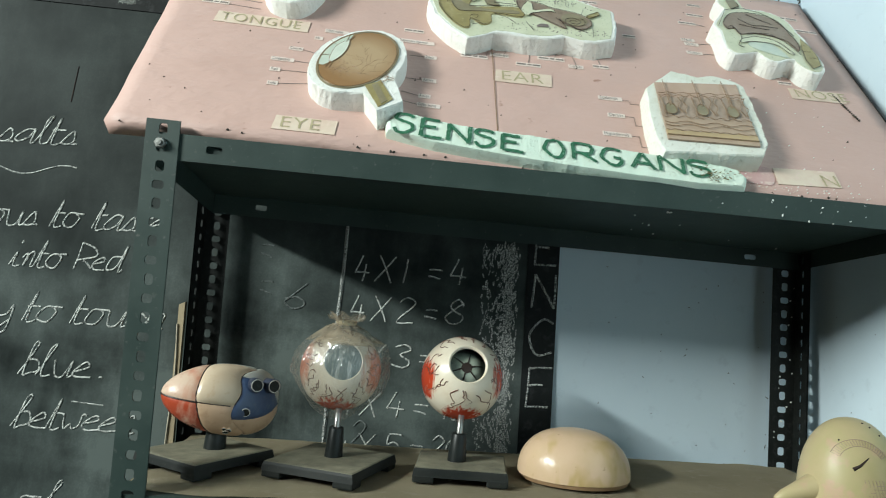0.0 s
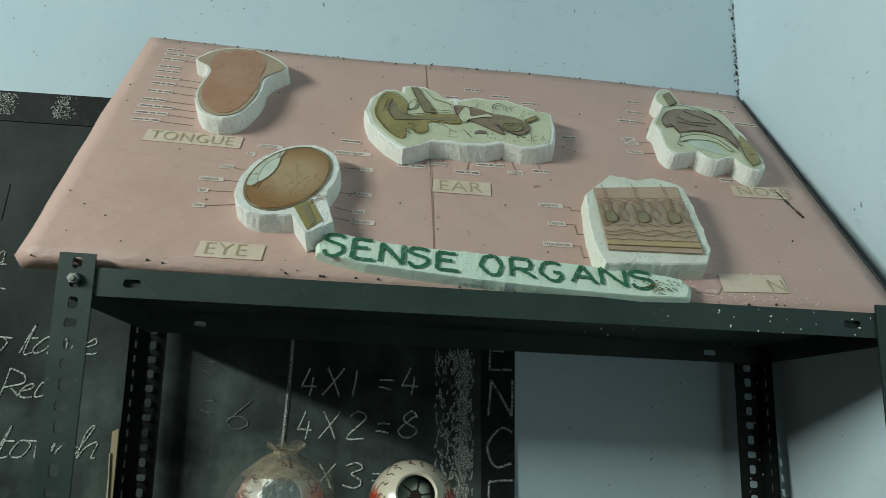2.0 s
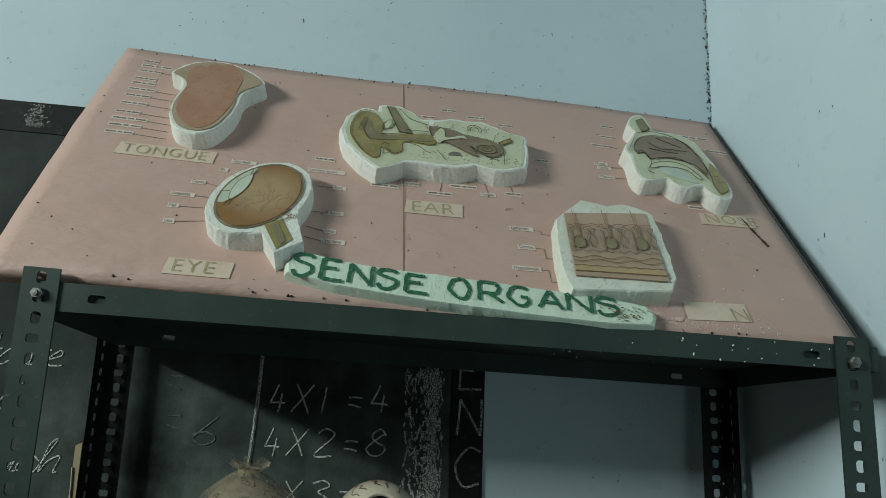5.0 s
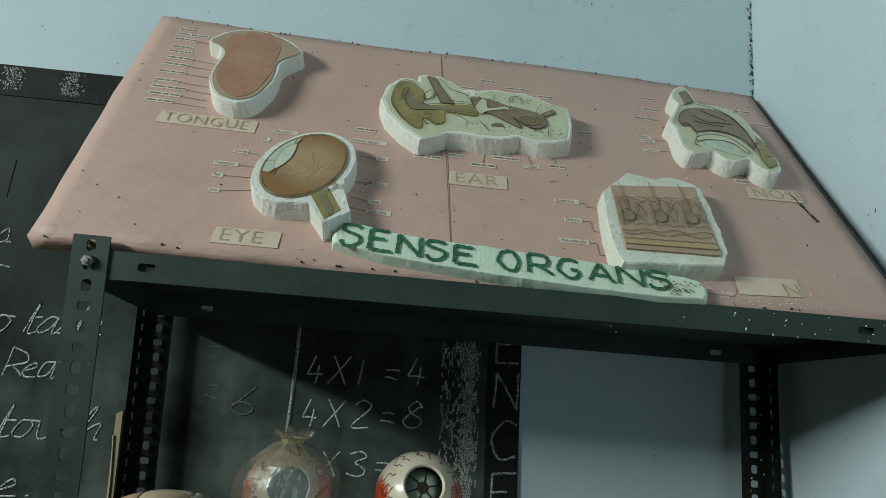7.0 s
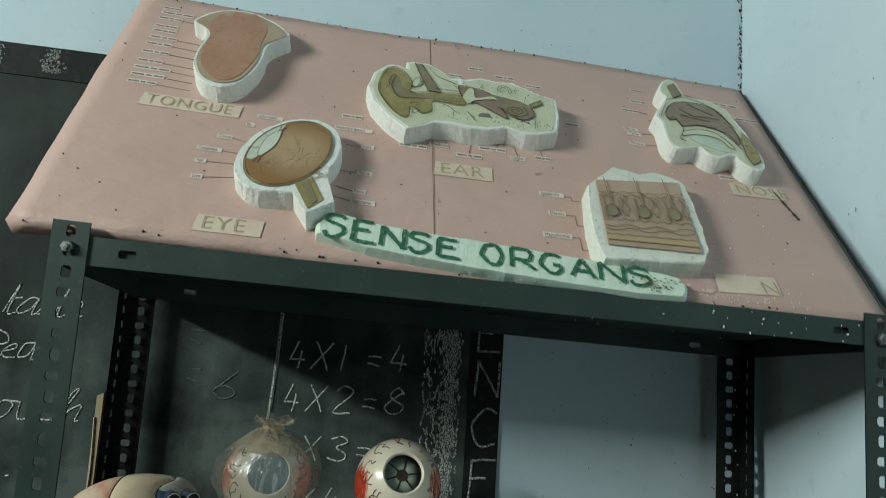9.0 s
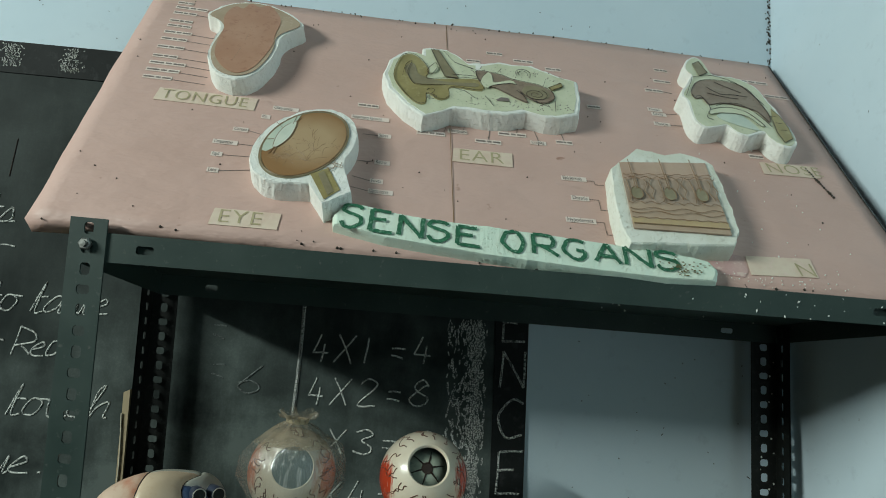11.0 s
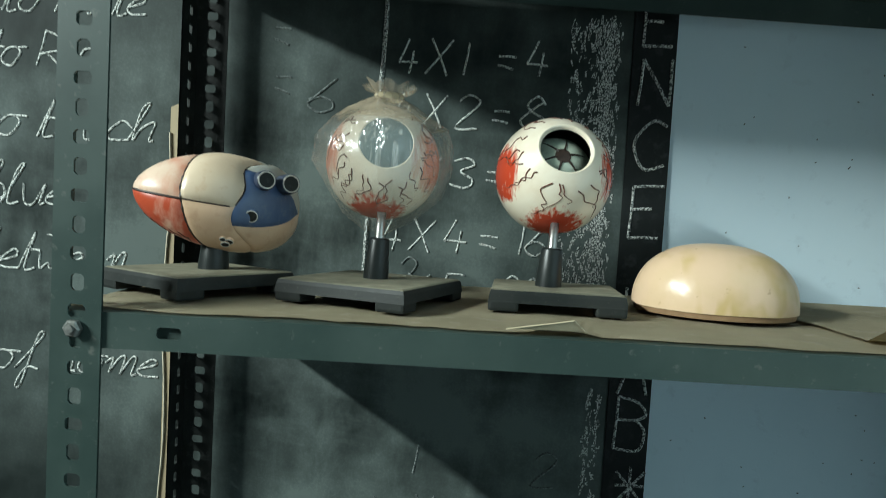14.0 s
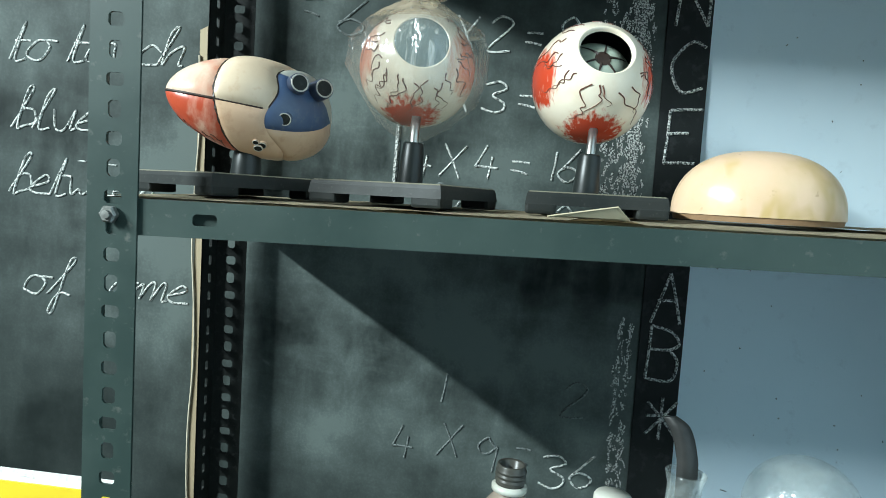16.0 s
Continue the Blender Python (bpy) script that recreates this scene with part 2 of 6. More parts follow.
def blackboard_material():
    """Dark painted slate with wiped chalk dust in broad smears and long strokes."""
    mat, nt, b = shader("wiped_blackboard", (0.03, 0.036, 0.036), 0.6, spec=0.12)
    smear = noise_mask(nt, 6.0, 0.36, 0.66, 5.0, (1, 1, 1.4), 0.5)
    stroke = noise_mask(nt, 13.0, 0.40, 0.72, 5.0, (1.0, 1, 0.6))
    grain = noise_mask(nt, 320.0, 0.45, 0.75, 3.0)
    wipe = noise_mask(nt, 30.0, 0.5, 0.82, 5.0, (1.0, 1, 0.22))
    sweep = noise_mask(nt, 26.0, 0.52, 0.85, 5.0, (0.3, 1, 1.0))
    stroke = calc(nt, "ADD", stroke, calc(nt, "ADD", calc(nt, "MULTIPLY", wipe, 0.7), calc(nt, "MULTIPLY", sweep, 0.6)))
    dust = calc(nt, "MULTIPLY", calc(nt, "ADD", smear, calc(nt, "MULTIPLY", stroke, 0.6)), calc(nt, "ADD", calc(nt, "MULTIPLY", grain, 0.22), 0.82))
    # the smears are paler inside a ragged oval and darker away from it
    tc, off = nt.nodes.new("ShaderNodeTexCoord"), nt.nodes.new("ShaderNodeMapping")
    off.vector_type = "TEXTURE"
    off.inputs["Location"].default_value, off.inputs["Scale"].default_value = (0.20, BOARD, 1.40), (0.56, 1.0, 0.40)
    nt.links.new(tc.outputs["Object"], off.inputs["Vector"])
    far = nt.nodes.new("ShaderNodeVectorMath")
    far.operation = "LENGTH"
    nt.links.new(off.outputs["Vector"], far.inputs[0])
    cloud = nt.nodes.new("ShaderNodeMapRange")
    cloud.interpolation_type = "SMOOTHSTEP"
    for k, v in (("From Min", 1.25), ("From Max", 0.35), ("To Min", 0.24), ("To Max", 1.1)):
        cloud.inputs[k].default_value = v
    nt.links.new(calc(nt, "ADD", far.outputs["Value"], calc(nt, "MULTIPLY", calc(nt, "SUBTRACT", noise_mask(nt, 4.5, 0.2, 0.8, 6.0), 0.5), 0.7)), cloud.inputs["Value"])
    dust = calc(nt, "MULTIPLY", dust, cloud.outputs["Result"])
    col = blend(nt, calc(nt, "MINIMUM", dust, 1.0), (0.013, 0.018, 0.017), (0.112, 0.136, 0.128))
    nt.links.new(col, b.inputs["Base Color"])
    relief(nt, b, grain, 0.08, 0.0005)
    return mat


BOARD = 0.335
board_mat = blackboard_material()


def pink_material():
    """Pink chart paper, faintly creased, with brown damp spots."""
    mat, nt, b = shader("pink_chart_paper", (0.64, 0.43, 0.38), 0.55)
    col = blend(nt, noise_mask(nt, 5.0, 0.35, 0.7), (0.615, 0.417, 0.365), (0.555, 0.367, 0.315))
    col = blend(nt, noise_mask(nt, 34.0, 0.70, 0.78, 3.0), col, (0.36, 0.20, 0.15))
    col = blend(nt, noise_mask(nt, 150.0, 0.77, 0.82, 2.0), col, (0.16, 0.10, 0.08))
    nt.links.new(col, b.inputs["Base Color"])
    relief(nt, b, noise_mask(nt, 11.0, 0.2, 0.8, 4.0, (1, 1, 2.0)), 0.45, 0.008)
    return mat


pink = pink_material()


def eyeball_material(name, c, r, spots):
    """Cream enamel with brushed red patches, each round a direction from the centre c."""
    mat, nt, b = shader(name, (0.78, 0.70, 0.56), 0.25)
    geo = nt.nodes.new("ShaderNodeTexCoord")
    sub = nt.nodes.new("ShaderNodeVectorMath")
    sub.operation = "SUBTRACT"
    sub.inputs[1].default_value = c
    nt.links.new(geo.outputs["Object"], sub.inputs[0])
    nz = nt.nodes.new("ShaderNodeVectorMath")
    nz.operation = "NORMALIZE"
    nt.links.new(sub.outputs[0], nz.inputs[0])
    col = blend(nt, noise_mask(nt, 40.0, 0.4, 0.7), (0.80, 0.72, 0.58), (0.74, 0.63, 0.48))
    streak = noise_mask(nt, 200.0, 0.25, 0.75, 4.0, (1, 1, 0.18))
    for way, inner, outer, tone in spots:
        dot = nt.nodes.new("ShaderNodeVectorMath")
        dot.operation = "DOT_PRODUCT"
        dot.inputs[1].default_value = Vector(way).normalized()
        nt.links.new(nz.outputs[0], dot.inputs[0])
        ragged = calc(nt, "ADD", dot.outputs["Value"], calc(nt, "MULTIPLY", calc(nt, "SUBTRACT", streak, 0.5), 0.16))
        m = nt.nodes.new("ShaderNodeMapRange")
        m.inputs["From Min"].default_value, m.inputs["From Max"].default_value = outer, inner
        nt.links.new(ragged, m.inputs["Value"])
        col = blend(nt, m.outputs["Result"], col, tone)
    nt.links.new(col, b.inputs["Base Color"])
    b.inputs["Coat Weight"].default_value = 0.3
    return mat


def film_material(name, cloud, gloss, cover):
    """Thin polythene: mostly clear, with a milky cloud and sharp glints on its creases."""
    mat = bpy.data.materials.new(name)
    mat.use_nodes = True
    nt = mat.node_tree
    nt.nodes.remove(nt.nodes["Principled BSDF"])
    clear, milk, shine = (nt.nodes.new("ShaderNodeBsdf" + k) for k in ("Transparent", "Diffuse", "Glossy"))
    milk.inputs["Color"].default_value = (*cloud, 1)
    shine.inputs["Roughness"].default_value = 0.17
    bump = node(nt, "ShaderNodeBump", Strength=0.8, Distance=0.004)
    nt.links.new(noise_mask(nt, 55.0, 0.3, 0.7, 3.0, (1, 1, 0.5)), bump.inputs["Height"])
    nt.links.new(bump.outputs["Normal"], shine.inputs["Normal"])
    one, two = nt.nodes.new("ShaderNodeMixShader"), nt.nodes.new("ShaderNodeMixShader")
    fac = calc(nt, "MULTIPLY", noise_mask(nt, 26.0, 0.3, 0.8, 4.0), cover)
    nt.links.new(fac, one.inputs[0])
    nt.links.new(clear.outputs[0], one.inputs[1])
    nt.links.new(milk.outputs[0], one.inputs[2])
    two.inputs[0].default_value = gloss
    nt.links.new(one.outputs[0], two.inputs[1])
    nt.links.new(shine.outputs[0], two.inputs[2])
    nt.links.new(two.outputs[0], nt.nodes["Material Output"].inputs["Surface"])
    return mat


polythene_thick = film_material("gathered_polythene", (0.60, 0.50, 0.36), 0.10, 0.75)
polythene = film_material("clear_polythene", (0.75, 0.72, 0.62), 0.08, 0.24)
glass_mat = film_material("milky_thin_glass", (0.62, 0.70, 0.68), 0.10, 0.45)


# ---- building helpers ----
def part(name, bm, material, parent=None, label="", smooth=False):
    mesh = bpy.data.meshes.new(name)
    bmesh.ops.recalc_face_normals(bm, faces=bm.faces)
    bm.to_mesh(mesh)
    bm.free()
    mesh.materials.append(material)
    if smooth:
        mesh.polygons.foreach_set("use_smooth", [True] * len(mesh.polygons))
    ob = new(name, mesh)
    if parent:
        ob.parent = parent
        ob.matrix_parent_inverse = Matrix.Translation(parent.location).inverted()
    return tagged(ob, label)


def thing(name, at, label, category, group="", kind=""):
    ob = new(name)
    ob.location, ob.empty_display_size = at, 0.05
    return tagged(ob, label, category, group, kind)


def box(bm, lo, hi, bevel=0.0):
    made = bmesh.ops.create_cube(bm, size=1.0)["verts"]
    for v in made:
        v.co = Vector([a + (b - a) * (c + 0.5) for a, b, c in zip(lo, hi, v.co)])
    if bevel:
        edges = list({e for v in made for e in v.link_edges})
        bmesh.ops.bevel(bm, geom=edges, offset=bevel, segments=2, affect="EDGES", profile=0.6)
    return bm


def hull(points, thick):
    """A prism on a plan outline in 3D, thick along the vector given."""
    bm = bmesh.new()
    low = [bm.verts.new(p) for p in points]
    high = [bm.verts.new(Vector(p) + Vector(thick)) for p in points]
    n = len(low)
    bm.faces.new(low[::-1])
    bm.faces.new(high)
    for k in range(n):
        bm.faces.new((low[k], low[(k + 1) % n], high[(k + 1) % n], high[k]))
    return bm


def tubes(paths, radius, sides=6, taper=False):
    """Round rods along polylines."""
    bm = bmesh.new()
    for path in paths:
        path = [Vector(p) for p in path]
        rings = []
        for k, p in enumerate(path):
            way = (path[min(k + 1, len(path) - 1)] - path[max(k - 1, 0)]).normalized()
            side = way.orthogonal().normalized()
            up = way.cross(side)
            r = radius * (1 - 0.75 * k / (len(path) - 1) if taper else 1)
            rings.append([bm.verts.new(p + r * (math.cos(a) * side + math.sin(a) * up)) for a in (math.tau * s / sides for s in range(sides))])
        for one, two in zip(rings, rings[1:]):
            best = min(range(sides), key=lambda s: (one[0].co - two[s].co).length)
            for s in range(sides):
                bm.faces.new((one[s], one[(s + 1) % sides], two[(s + 1 + best) % sides], two[(s + best) % sides]))
        bm.faces.new(rings[0])
        bm.faces.new(rings[-1])
    return bm


def lathe(profile, at, sides=32, axis=None):
    """A solid of revolution from (radius, height) pairs, about z or about the axis given."""
    bm = bmesh.new()
    turn = Vector((0, 0, 1)).rotation_difference(Vector(axis)).to_matrix() if axis else Matrix.Identity(3)
    rings = []
    for r, h in profile:
        if r < 1e-6:
            rings.append([bm.verts.new(turn @ Vector((0, 0, h)) + Vector(at))])
        else:
            rings.append([bm.verts.new(turn @ Vector((r * math.cos(math.tau * s / sides), r * math.sin(math.tau * s / sides), h)) + Vector(at)) for s in range(sides)])
    for one, two in zip(rings, rings[1:]):
        for s in range(sides):
            t = (s + 1) % sides
            if len(one) == 1 and len(two) > 1:
                bm.faces.new((one[0], two[s], two[t]))
            elif len(two) == 1 and len(one) > 1:
                bm.faces.new((one[s], one[t], two[0]))
            elif len(one) > 1:
                bm.faces.new((one[s], one[t], two[t], two[s]))
    return bm


def curved(points, steps=6, closed=True):
    """A smooth line through control points."""
    pts = [Vector(p) for p in points]
    n, out = len(pts), []
    for k in range(n if closed else n - 1):
        a, b, c, d = (pts[(k + j) % n] if closed else pts[min(max(k + j, 0), n - 1)] for j in (-1, 0, 1, 2))
        for s in range(steps):
            t = s / steps
            out.append(0.5 * (2 * b + (c - a) * t + (2 * a - 5 * b + 4 * c - d) * t * t + (3 * b - a - 3 * c + d) * t ** 3))
    return out if closed else out + [pts[-1]]


def letters(text, size, place, thin=0.0, shear=0.0, depth=0.0, spacing=1.0):
    """Lettering as a bmesh; place maps a flat point (x, y, lift) of the writing to the world."""
    curve = bpy.data.curves.new("writing", "FONT")
    curve.body, curve.size, curve.shear, curve.offset, curve.extrude, curve.space_character = text, size, shear, thin, depth, spacing
    curve.resolution_u = 3
    ob = new("writing", curve)
    mesh = bpy.data.meshes.new_from_object(ob.evaluated_get(bpy.context.evaluated_depsgraph_get()))
    bm = bmesh.new()
    bm.from_mesh(mesh)
    bpy.data.objects.remove(ob)
    bpy.data.curves.remove(curve)
    bpy.data.meshes.remove(mesh)
    for v in bm.verts:
        v.co = place(v.co.x, v.co.y, v.co.z)
    return bm


def perforated(bm, o, u, v, thick, cells):
    """A thin plate in cells (u0, u1, v0, v1, half width and half height of a slot or None) on the axes u and v from o."""
    o, u, v = Vector(o), Vector(u).normalized(), Vector(v).normalized()
    back = u.cross(v).normalized() * thick
    for u0, u1, v0, v1, slot in cells:
        hw, hh, cu, cv = (u1 - u0) / 2, (v1 - v0) / 2, (u0 + u1) / 2, (v0 + v1) / 2
        rim = [(hw, -hh), (hw, 0), (hw, hh), (0, hh), (-hw, hh), (-hw, 0), (-hw, -hh), (0, -hh)]
        if slot:
            sw, sh, du, dv = slot
            rim = [(hw, -hh), (hw, -hh / 2), (hw, hh / 2), (hw, hh), (hw / 2, hh), (-hw / 2, hh), (-hw, hh), (-hw, hh / 2), (-hw, -hh / 2), (-hw, -hh), (-hw / 2, -hh), (hw / 2, -hh)]
        at = lambda a, b, d: bm.verts.new(o + u * (cu + a) + v * (cv + b) + back * d)
        if not slot:
            bm.faces.new([at(a, b, 0) for a, b in rim[::2]])
            bm.faces.new([at(a, b, 1) for a, b in rim[::2]])
            continue
        m, short = len(rim), min(sw, sh)
        hole = []
        for a, b in rim:
            ang = math.atan2(b / hh, a / hw)
            c, s = math.cos(ang), math.sin(ang)
            x, y = short * c, short * s
            x += math.copysign(sw - short, c) if abs(c) > 0.2 else 0
            y += math.copysign(sh - short, s) if abs(s) > 0.2 else 0
            hole.append((x + du, y + dv))
        fo, fi, bo, bi = ([at(a, b, d) for a, b in ring] for ring, d in ((rim, 0), (hole, 0), (rim, 1), (hole, 1)))
        for k in range(m):
            j = (k + 1) % m
            bm.faces.new((fo[k], fo[j], fi[j], fi[k]))
            bm.faces.new((bo[k], bi[k], bi[j], bo[j]))
            bm.faces.new((fi[k], fi[j], bi[j], bi[k]))
    return bm


# ---- the room ----
WALL = 0.338


def skew(y):
    """The rack and the side wall run a little off square."""
    return -0.085 * y


def wall_x(y, z=2.215):
    """The side wall runs off square and leans a little."""
    return 0.884 + (WALL - y) * 0.15 + (2.215 - z) * 0.05


def slab(name, lo, hi, mat, label, category):
    return tagged(part(name, box(bmesh.new(), lo, hi), mat), label, category, kind="structure")


# floor, ceiling, west and south walls are unseen and only close the room
slab("floor", (-6.2, -7.2, -0.12), (2.6, WALL + 0.2, 0), floor_mat, "unseen floor of the room, kept dark to cut bounced light", "floor")
slab("ceiling", (-6.2, -7.2, 3.2), (2.6, WALL + 0.2, 3.32), ceiling_mat, "unseen ceiling of the room, kept dark to cut bounced light", "ceiling")
slab("wall_north", (-6.2, WALL, 0), (1.20, WALL + 0.2, 3.2), wall_paint, "pale blue limewashed wall with dirt specks", "wall")
slab("wall_west", (-6.2, -7.0, 0), (-6.0, WALL, 3.2), low_bounce_paint, "unseen side wall, kept dark to cut bounced light", "wall")
side = bmesh.new()
for wide in (0.0, 0.2):
    for y in (WALL, -7):
        for z in (0, 3.2):
            side.verts.new((wall_x(y, z) + wide, y, z))
bmesh.ops.convex_hull(side, input=side.verts[:])
tagged(part("wall_east", side, wall_paint), "pale blue limewashed wall with stains beside the rack", "wall", kind="structure")
# the opening in this unseen wall is added for the fill lamp
south = bmesh.new()
for lo, hi in (((-6.2, -7.2, 0), (-1.25, -7, 3.2)), ((0.05, -7.2, 0), (2.6, -7, 3.2)), ((-1.25, -7.2, 0), (0.05, -7, 1.15)), ((-1.25, -7.2, 2.35), (0.05, -7, 3.2))):
    box(south, lo, hi)
tagged(part("wall_south", south, low_bounce_paint), "unseen dark wall with an opening added for the fill lamp", "wall", kind="structure")


# ---- the blackboard and its writing ----


def edge_x(z):
    """The right edge of the blackboard, which leans a little."""
    return 0.525 + (1.75 - z) * 0.0415


blackboard = tagged(part("blackboard", hull([(-2.5, BOARD, 0.7), (edge_x(0.7) - 0.05, BOARD, 0.7), (edge_x(2.08) - 0.05, BOARD, 2.078), (-2.5, BOARD, 2.078)], (0, 0.0028, 0)), board_mat),
                    "wiped dark green blackboard covered with chalk writing", "blackboard", kind="structure")
part("border", hull([(edge_x(0.7) - 0.05, BOARD - 0.002, 0.7), (edge_x(0.7), BOARD - 0.002, 0.7), (edge_x(2.128), BOARD - 0.002, 2.128), (edge_x(2.128) - 0.05, BOARD - 0.002, 2.128)], (0, 0.0048, 0)), border_mat, blackboard, "black painted margin with chalk capitals")
part("border", hull([(-2.5, BOARD - 0.002, 2.078), (edge_x(2.08) - 0.05, BOARD - 0.002, 2.078), (edge_x(2.128) - 0.05, BOARD - 0.002, 2.128), (-2.5, BOARD - 0.002, 2.128)], (0, 0.0048, 0)), border_mat, blackboard, "black painted margin")


# strokes of a chalk hand on a ten by ten grid: pairs of x and y, a bar between strokes
CAPS = {"0": "39 06 02 30 62 66 39", "1": "38 30", "2": "07 29 58 56 00 60", "3": "08 39 57 25 53 51 30 01", "4": "29 03|03 63|46 40", "5": "59 19|19 15 36 54 52 30 01",
        "6": "49 14 02 20 41 43 24 03", "8": "57 39 17 25 53 51 20 02 25 47 57", "9": "56 38 29 07 15 35 57|57 50", "X": "09 60|69 00", "=": "16 66|13 62", "E": "69 09|09 00|00 60|05 45",
        "N": "00 09|09 60|60 69", "C": "68 39 06 03 20 61", "I": "39 30", "L": "09 00|00 60", "A": "00 39|39 60|14 54", "B": "00 09|09 48 66 45 05|45 63 50 00", "*": "39 30|08 61|68 01|05 65"}
SMALL = {"a": "46 26 04 13 34 46 43 53", "b": "03 29 19 13 23 44 36 16", "c": "45 26 04 13 43", "d": "46 16 04 13 34 49 43 53", "e": "04 35 26 04 13 43", "f": "03 39 29 20 10 23 43",
         "h": "03 29 18 13 25 46 43 53", "i": "03 16 13 33|18 19", "l": "03 29 18 13 33", "m": "05 16 13|13 26 36 33|33 46 56 53 63", "n": "05 16 13|13 26 36 33 43", "o": "36 16 04 13 33 45 36 56",
         "s": "03 26 34 23 03|23 43", "t": "03 19 13 33|06 36", "u": "06 13 33 46 43 53", "w": "06 13 24 33 44 46 56", "y": "06 14 34 46 41 20 10 43", "R": "03 09|09 48 56 05|25 53", ".": "23 33"}


def strokes(text, table):
    """The lines of a word, with its width, in grid units."""
    out, at = [], 0.0
    for ch in text:
        if ch == " ":
            at += 3.2
            continue
        wide = 0
        for stroke in table[ch].split("|"):
            pts = [(at + int(p[0]), int(p[1])) for p in stroke.split()]
            wide = max(wide, max(int(p[0]) for p in stroke.split()))
            out.append(pts)
        at += wide + (1.5 if table is CAPS else 0.0)
    return out, max(p[0] for st in out for p in st)


def chalked(text, x0, x1, z, unit, mat=chalk, table=CAPS, slant=0.12, turn=0.015, r=0.0014, lift=0.0, base=0):
    """Chalk writing on the board between x0 and x1 over the base line z, with the unevenness of a hand."""
    lines, wide = strokes(text, table)
    paths = []
    for st in lines:
        pts = []
        for a, b in st:
            wob = noise.noise_vector(Vector((a * 0.9 + x0 * 50, b * 0.9 + z * 31, 2.0))) * 0.35
            xx = (a + wob.x) / max(wide, 1) * (x1 - x0) + (b + wob.y - base) * unit * slant
            pts.append((x0 + xx, BOARD - 0.0002 - lift, z + (b + wob.y - base) * unit + xx * turn))
        paths.append(curved(pts, 5, False) if len(pts) > 2 else curved([pts[0], tuple((p + q) / 2 + 0.0006 for p, q in zip(*pts)), pts[1]], 4, False))
    return tagged(part("chalk_writing", tubes(paths, r, 6), mat, blackboard), kind="stuff")


# sums on the right half, each line rising a little
for a, b, z, unit in (("1", "4", 1.677, 0.0046), ("2", "8", 1.614, 0.0044), ("3", "12", 1.543, 0.0040), ("4", "16", 1.465, 0.0043), ("5", "20", 1.404, 0.0038)):
    for text, x, w in (("4", 0.202, 0.022), ("X", 0.236, 0.025), (a, 0.277, 0.026 if a != "1" else 0.004), ("=", 0.315, 0.024), (b, 0.353, 0.025 if len(b) == 1 else 0.042)):
        chalked(text, x, x + w, z + 0.07 * (x - 0.202), unit * (0.8 if text == "=" else 1))
for text, x, w, z, mat in (("4", 0.211, 0.026, 1.119, chalk_faint), ("X", 0.269, 0.024, 1.128, chalk_faint), ("9", 0.315, 0.024, 1.116, chalk_faint), ("=", 0.357, 0.022, 1.122, chalk_faint), ("3", 0.394, 0.029, 1.106, chalk), ("6", 0.431, 0.024, 1.111, chalk),
                           ("2", 0.412, 0.028, 1.198, chalk_faint), ("6", 0.096, 0.03, 1.622, chalk_faint), ("=", 0.050, 0.022, 1.632, chalk_faint), ("=", 0.045, 0.022, 1.69, chalk_faint), ("2", 0.226, 0.02, 1.418, chalk_faint), ("1", 0.262, 0.006, 1.195, chalk_faint)):
    chalked(text, x, x + w, z, 0.0046, mat)
# cursive notes on the left half: base line and unit of height
for text, x0, x1, z, unit in (("salts", -0.397, -0.268, 1.840, 0.0070), ("ous to taste", -0.395, -0.110, 1.706, 0.0072), ("into Red", -0.346, -0.166, 1.643, 0.0068), ("y to touch", -0.360, -0.088, 1.556, 0.0074),
                              ("blue.", -0.305, -0.172, 1.475, 0.0078), ("between", -0.304, -0.112, 1.394, 0.0074), ("of some", -0.280, -0.060, 1.268, 0.0068)):
    chalked(text, x0, x1, z, unit, chalk, SMALL, 0.28, 0.05, 0.0014, 0, 3)
for paths, r in (([curved([(-0.40 + 0.0153 * k, BOARD - 0.0003, 1.796 + 0.008 * math.sin(k * 0.72 + 2.2) + 0.0008 * k) for k in range(10)], 4, False)], 0.0011),
                 ([[(-0.215, BOARD - 0.0003, 1.441), (-0.165, BOARD - 0.0003, 1.440)]], 0.0011), ([[(-0.288, BOARD - 0.0003, 1.915), (-0.284, BOARD - 0.0003, 1.975)]], 0.0008)):
    part("chalk_stroke", tubes(paths, r, 5), seam_ink if r < 0.001 else chalk, blackboard)
# the ruled line left of the sums, and capitals down the margin
part("chalk_stroke", tubes([curved([(0.183 + 0.0002 * k + 0.0012 * math.sin(k), BOARD - 0.0002, 1.765 - 0.052 * k) for k in range(8)], 3, False)], 0.0030, 6), chalk_rough, blackboard)
for text, z, high in (("I", 1.80, 0.05), ("E", 1.733, 0.050), ("N", 1.665, 0.052), ("C", 1.590, 0.057), ("E", 1.510, 0.060), ("L", 1.395, 0.056), ("A", 1.322, 0.060), ("B", 1.256, 0.064), ("*", 1.184, 0.050)):
    left = edge_x(z) - (0.040 if text != "*" else 0.036)
    chalked(text, left, left + 0.034, z, high / 9, chalk_rough, CAPS, 0.0, 0.06, 0.0019, 0.002)
